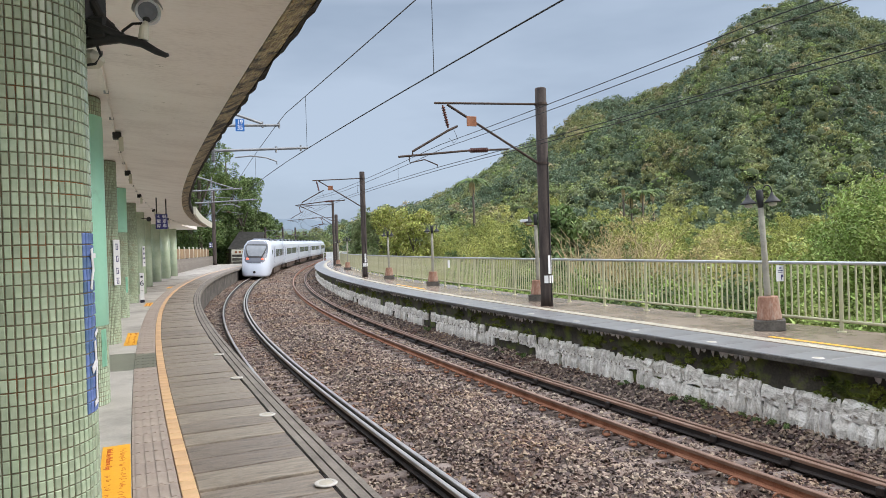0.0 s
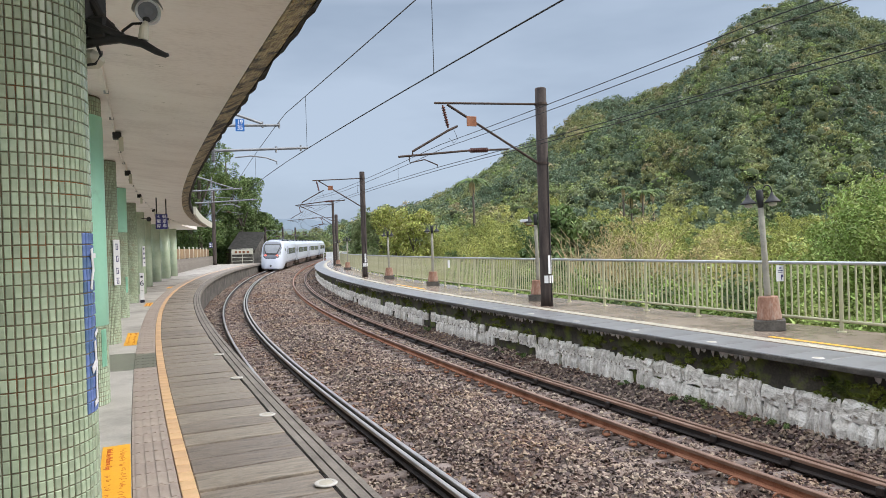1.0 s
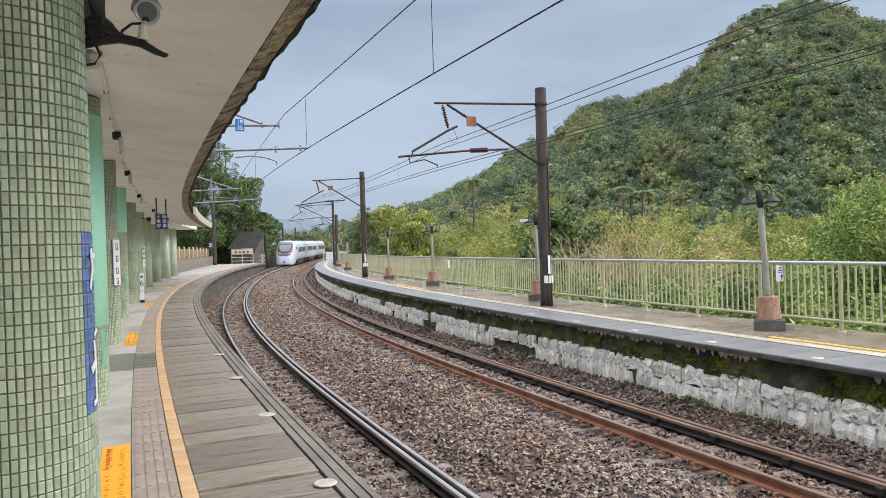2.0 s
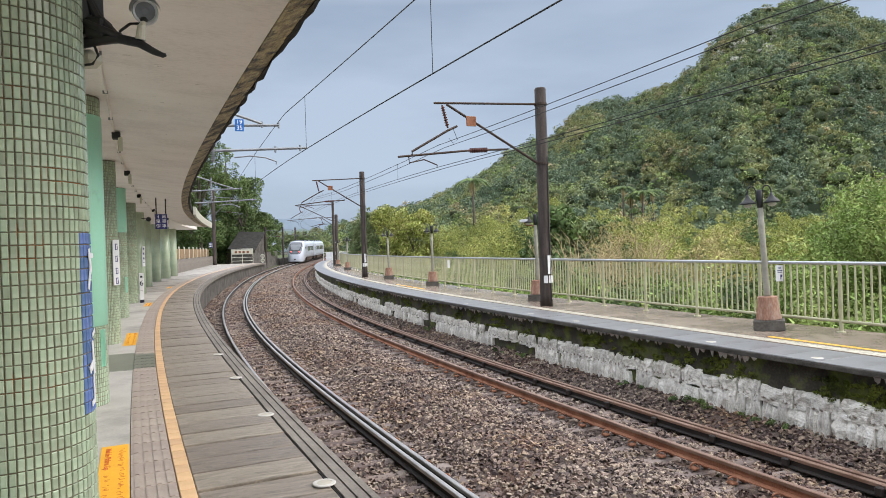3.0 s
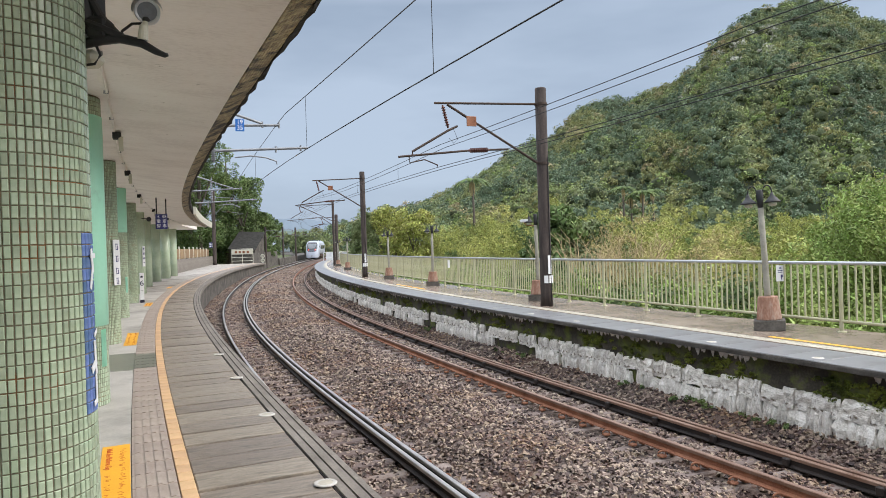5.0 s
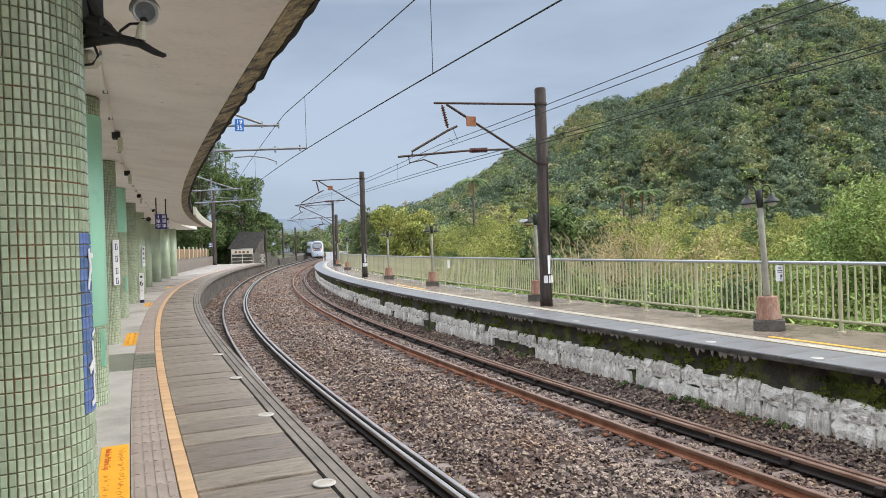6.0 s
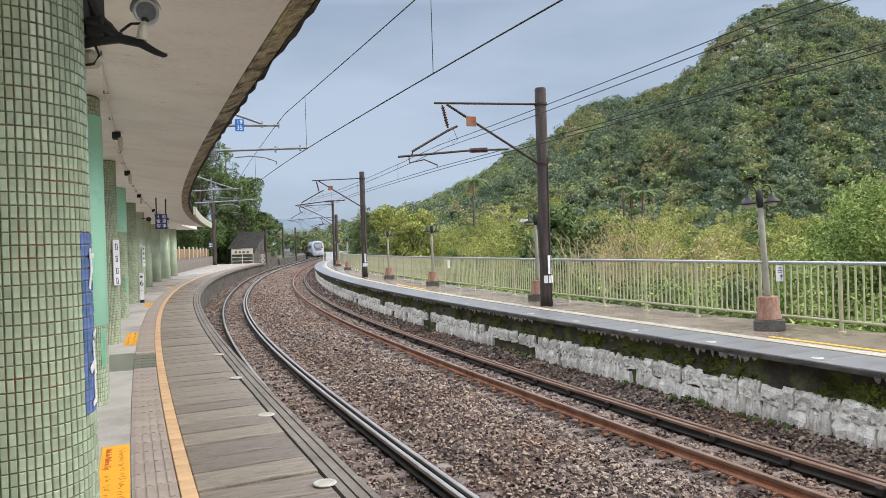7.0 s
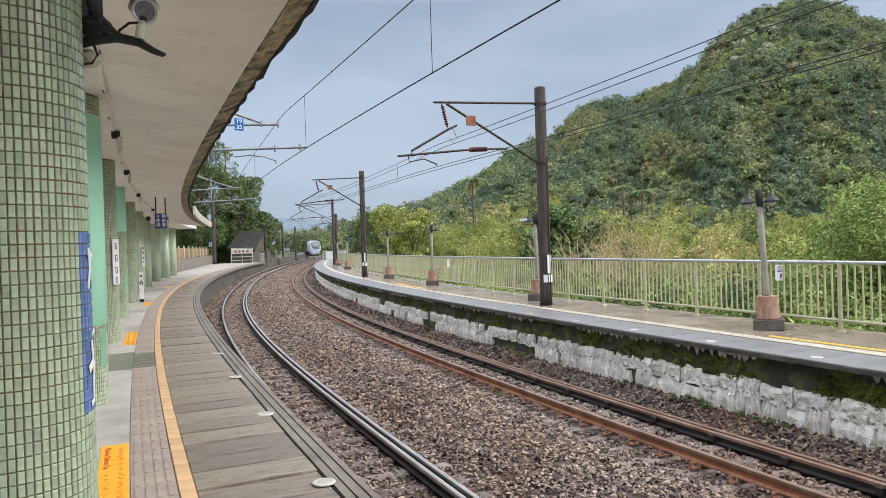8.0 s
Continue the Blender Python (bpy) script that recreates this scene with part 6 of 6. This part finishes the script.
def ballast_stones():
    g = np.random.default_rng(4)
    n = 116000
    s = 2.0 + 104 * g.random(n) ** 2.6
    o = g.uniform(-1.55, 5.75, n)
    prof = ((-2.2, -0.24), (-1.0, -0.2), (0.9, -0.2), (1.45, -0.08), (2.1, -0.02), (2.7, -0.08), (3.3, -0.2), (4.95, -0.2), (5.3, -0.12), (5.7, 0.04), (6.0, 0.06))
    z = np.interp(o, [q[0] for q in prof], [q[1] for q in prof])
    keep = np.ones(n, bool)
    for c in (-0.55, 0.42, 0.55, GAP - 0.55, GAP + 0.42, GAP + 0.55):
        keep &= np.abs(o - c) > 0.075
    s, o, z = s[keep], o[keep], z[keep]
    n = len(s)
    a = np.interp(s, LINE_S, line_a)
    z = z + 0.0075 * np.maximum(0, s - 50)
    c = np.stack([np.interp(s, LINE_S, line_x) + o * np.cos(a), np.interp(s, LINE_S, line_y) - o * np.sin(a), z + g.uniform(-0.002, 0.034, n)], 1)
    base = np.array([(-1, -1, -1), (1, -1, -1), (1, 1, -1), (-1, 1, -1), (-1, -1, 1), (1, -1, 1), (1, 1, 1), (-1, 1, 1)], float) * 0.6
    quads = np.array([(4, 5, 6, 7), (0, 1, 5, 4), (1, 2, 6, 5), (2, 3, 7, 6), (3, 0, 4, 7)])
    base[4:, :2] *= 0.62
    size = (g.uniform(0.024, 0.048, n) * (1 + s * 0.02))[:, None, None]
    v = base[None] * g.uniform(0.6, 1.3, (n, 1, 3)) * np.array([1.15, 0.85, 0.55]) + g.normal(scale=0.15, size=(n, 8, 3))
    q = g.normal(size=(n, 4)) * np.array([1.0, 0.4, 0.4, 1.0])
    q /= np.linalg.norm(q, axis=1)[:, None]
    w, x, y, zz = q.T
    rot = np.stack([1 - 2 * (y * y + zz * zz), 2 * (x * y - zz * w), 2 * (x * zz + y * w), 2 * (x * y + zz * w), 1 - 2 * (x * x + zz * zz), 2 * (y * zz - x * w), 2 * (x * zz - y * w), 2 * (y * zz + x * w), 1 - 2 * (x * x + y * y)], 1).reshape(n, 3, 3)
    v = np.einsum("nij,nkj->nki", rot, v) * size * np.array([1, 1, 0.85]) + c[:, None]
    f = (quads[None] + (np.arange(n) * 8)[:, None, None]).reshape(-1).astype(np.int32)
    me = bpy.data.meshes.new("ballast_stones")
    me.vertices.add(n * 8)
    me.vertices.foreach_set("co", v.reshape(-1))
    me.loops.add(n * 20)
    me.loops.foreach_set("vertex_index", f)
    me.polygons.add(n * 5)
    me.polygons.foreach_set("loop_start", np.arange(0, n * 20, 4, dtype=np.int32))
    me.update(calc_edges=True)
    me.materials.append(M["stone"])
    me.shade_flat()
    tagged(new("ballast_stones", me), "crushed brown and grey ballast stones", "ballast", kind="stuff")


ballast_stones()

# rough whitewashed stones at the foot of the far platform's wall
def rough_stone(seed):
    """A split stone with a fissured front: 0.2 wide, 0.22 deep, 1 high, its front along +y."""
    rr = random.Random(seed)
    nx, nz = 4, 4
    bm = bmesh.new()
    lean = rr.uniform(-0.03, 0.03)
    edge = [(rr.uniform(0.8, 1.06), rr.uniform(0.8, 1.06)) for _ in range(nz + 1)]
    tops = [rr.uniform(-0.07, 0.06) for _ in range(nx + 1)]
    flutes = [rr.uniform(-0.026, 0.024) for _ in range(nx + 1)]
    grid = []
    for k in range(nz + 1):
        u = k / nz
        row = []
        for i in range(nx + 1):
            w = edge[k][0] if i < nx / 2 else edge[k][1]
            x = -0.1 + 0.2 * i / nx
            y = 0.11 + flutes[i] + rr.uniform(-0.015, 0.015) - (0.035 if k == nz else 0) - (0.02 if i in (0, nx) else 0)
            row.append(bm.verts.new((x * w + lean * u, y, u + (tops[i] if k == nz else rr.uniform(-0.03, 0.03)))))
        grid.append(row)
    back = [bm.verts.new((x + (lean if z else 0), -0.11, z)) for x, z in ((-0.1, 0), (0.1, 0), (0.1, 1), (-0.1, 1))]
    for a, b in zip(grid, grid[1:]):
        for i in range(nx):
            bm.faces.new((a[i + 1], a[i], b[i], b[i + 1]))
    bm.faces.new([back[3], back[2]] + list(reversed(grid[-1])))
    bm.faces.new([r[0] for r in grid] + [back[3], back[0]])
    bm.faces.new([r[-1] for r in reversed(grid)] + [back[1], back[2]])
    bmesh.ops.triangulate(bm, faces=bm.faces[:])
    bmesh.ops.recalc_face_normals(bm, faces=bm.faces[:])
    me = bpy.data.meshes.new("stone")
    bm.to_mesh(me)
    bm.free()
    me.materials.append(M["wall_stone"])
    return me


stone_mes = [rough_stone(70 + k) for k in range(10)]
rnd = random.Random(9)
# bare stretches where the whitewashed facing has fallen away: (from, to, course)
BARE = ((13.0, 15.2, 0), (19.6, 21.0, 0), (24.4, 25.0, 0), (26.0, 27.0, 1), (31.5, 32.3, 0))
for row, (z0, h, o) in enumerate(((-0.25, 0.55, 5.772), (0.28, 0.26, 5.788))):
    s = 1.2
    k = 0
    while s < 70 and k < 300:
        w = rnd.choice((0.12, 0.16, 0.2, 0.26, 0.34)) * rnd.uniform(0.85, 1.15) * (1 + max(0, s - 12) * 0.018)
        if not any(a < s + w / 2 < b and row == c for a, b, c in BARE) and rnd.random() > (0.01 if s < 9 else 0.05):
            m = along(s + w / 2, o + rnd.uniform(-0.018, 0.016), z0 + rnd.uniform(-0.015, 0.02)) @ Matrix.Rotation(radians(90), 4, "Z") @ Matrix.Rotation(rnd.uniform(-0.1, 0.06) + (0.1 if s > 9 else 0.0), 4, "Y") @ Matrix.Rotation(rnd.uniform(-0.03, 0.03) - 0.03, 4, "X")
            share("stone", stone_mes[rnd.randrange(10)], far, m @ Matrix.Diagonal((w / 0.2 * 1.14, 1.0, h * rnd.uniform(0.92, 1.14), 1)))
        s += w
        k += 1


def lime_crust():
    """White lime that has seeped out under the platform's edge: thin ragged tongues on the wall."""
    rr = random.Random(31)
    verts, faces = [], []
    s = 2.0
    while s < 40:
        w = rr.uniform(0.04, 0.16)
        if noise.noise(Vector((s * 0.45, 2.0, 0))) > -0.15 and rr.random() < 0.75:
            n, k = 7, len(verts)
            deep = rr.uniform(0.04, 0.13)
            for i in range(n):
                u = i / (n - 1)
                z1 = P_FAR - 0.125 - deep * (math.sin(math.pi * u) ** 0.6) * rr.uniform(0.55, 1.0)
                verts += [at(s + w * u, 5.722, P_FAR - 0.11), at(s + w * u, 5.714, (P_FAR - 0.11 + z1) / 2), at(s + w * u, 5.727, z1)]
            for i in range(n - 1):
                for j in (0, 1):
                    a = k + i * 3 + j
                    faces.append((a, a + 3, a + 4, a + 1))
        s += w * rr.uniform(0.8, 1.5)
    tagged(mesh_object("lime_crust", verts, faces, M["lime"], far, "white lime crust under the edge"), kind="stuff")


lime_crust()
rr = random.Random(44)
moss_c, moss_r, weed_c, weed_r = [], [], [], []
while len(moss_c) < 460:
    s = 3.0 + 37 * rr.random() ** 1.5
    if noise.noise(Vector((s * 0.9, 0, 5.0))) > rr.uniform(-0.15, 0.3):
        moss_c.append(at(s, 5.735, 0.5 + 0.3 * rr.random() ** 0.8)), moss_r.append(rr.uniform(0.03, 0.085))
for _ in range(46):
    s = rr.choice((6.0, 6.4, 7.3, 7.7, 8.0, 9.3, 13.5, 14.4, 20.0)) + rr.uniform(-0.3, 0.3)
    weed_c.append(at(s, rr.uniform(5.4, 5.66), 0.06 + rr.uniform(-0.05, 0.03))), weed_r.append(rr.uniform(0.02, 0.06))
leaves("moss", moss_c, moss_r, 150, 0.014, M["moss"], 61, far, label="yellow-green moss on the damp wall", wild=0.8)["kind"] = "stuff"
tagged(leaves("weeds", weed_c, weed_r, 60, 0.022, M["leaf_dark"], 62, wild=0.9, thin=0.6), "small green weeds along the foot of the wall", "weeds", kind="stuff")


def piece(name, bm, mat):
    me = bpy.data.meshes.new(name)
    bm.to_mesh(me)
    bm.free()
    me.materials.append(mat)
    return me


# worn concrete slabs, tactile tiles and the sandy border of the near platform
slabs = []
for k in range(5):
    rr = random.Random(200 + k)
    bm = box_bm(0.834, 1.0, 0.05, -0.05, 0.0)
    for v in bm.verts:
        v.co.z += rr.uniform(-0.004, 0.004)
    bmesh.ops.bevel(bm, geom=bm.edges[:], offset=0.007, segments=1, affect="EDGES")
    slabs.append(piece("slab", bm, M["plank"]))
s = -3.0
while s < 42:
    w = rnd.choice((0.36, 0.4, 0.4, 0.42, 0.46))
    share("slab", slabs[rnd.randrange(5)], near, along(s + w / 2, -2.031, P_NEAR + rnd.uniform(-0.008, 0.002)) @ Matrix.Diagonal((1, w - 0.022, 1, 1)))
    s += w
bm = box_bm(0.294, 0.294, 0.05, -0.05, 0.003)
for x in (-0.105, -0.035, 0.035, 0.105):
    box_bm(0.032, 0.276, 0.006, 0.0, 0.0, bm, (x, 0))
tact = piece("tactile_tile", bm, M["tactile_grey"])
bm = box_bm(0.294, 0.294, 0.05, -0.05, 0.003)
for x in (-0.105, -0.035, 0.035, 0.105):
    box_bm(0.032, 0.276, 0.006, 0.0, 0.0, bm, (x, 0))
tact_damp = piece("tactile_tile", bm, M["damp_concrete"])
s = -2.0
while s < 58:
    share("tactile_tile", tact_damp if 9.4 < s < 11.2 else tact, near, along(s + 0.15, -2.71, P_NEAR + rnd.uniform(0, 0.002)))
    s += 0.3
border = piece("border_tile", box_bm(0.103, 0.194, 0.05, -0.05, 0.004), M["orange_tile"])
for i in range(275):
    share("border_tile", border, near, along(-3.0 + i * 0.2, -2.504, P_NEAR + 0.002 + rnd.uniform(0, 0.002)))
# grey paving slabs along the far platform's edge
edge_slab = piece("edge_slab", box_bm(0.92, 0.591, 0.085, -0.085, 0.007), M["grey_platform"])
for i in range(65):
    share("edge_slab", edge_slab, far, along(-2.7 + i * 0.6, 6.04, P_FAR + rnd.uniform(-0.003, 0.002)))
# tactile tiles of the far platform: cream bars and borders on a brown body
bm = box_bm(0.306, 0.296, 0.04, -0.04, 0.003)
k0 = len(bm.faces)
for x in (-0.135, 0.135):
    box_bm(0.034, 0.296, 0.004, 0.0, 0.0, bm, (x, 0))
for i in range(3):
    box_bm(0.19, 0.056, 0.006, 0.0, 0.0, bm, (0, -0.0987 + i * 0.0987))
bm.faces.ensure_lookup_table()
for i, f in enumerate(bm.faces):
    f.material_index = 0 if i < k0 else 1
cream = piece("tactile_tile", bm, M["brown_platform"])
cream.materials.append(M["tactile_cream"])
for i in range(130):
    share("tactile_tile", cream, far, along(-3.0 + i * 0.3, 6.66, P_FAR + 0.002))

# ---- what moves: the train draws away round the bend ----
RUN = ((0.0, 66.0), (0.5, 75.2), (1.0, 84.3), (1.5, 93.0), (2.0, 101.0), (2.5, 108.8), (3.0, 116.2), (3.5, 123.3), (4.0, 130.0), (4.5, 136.7), (5.0, 143.2), (5.5, 149.5), (6.0, 155.4), (6.5, 161.3), (7.0, 167.0), (7.5, 172.7), (8.0, 178.2))


def car_pose(s):
    """A car whose near end is at s: it stands on its two bogies, canted into the curve."""
    a, b = at(s + 2.8, 0, rise(s + 2.8)), at(s + CAR - 2.8, 0, rise(s + CAR - 2.8))
    d = (b - a).normalized()
    m = Matrix.Translation(a - d * 2.8) @ Matrix.Rotation(math.atan2(d.y, d.x) - math.pi / 2, 4, "Z") @ Matrix.Rotation(math.asin(d.z), 4, "X")
    cant = radians(float(np.interp(s, (0, 90, 140, 170, 300), (3.0, 2.5, 0.5, -2.5, -3.0))))
    return m @ Matrix.Translation((0, 0, 0.03)) @ Matrix.Rotation(cant, 4, "Y")


def motions():
    for k, car in enumerate(cars):
        walk(car, [(t, car_pose(s + k * CAR)) for t, s in RUN])


motions()
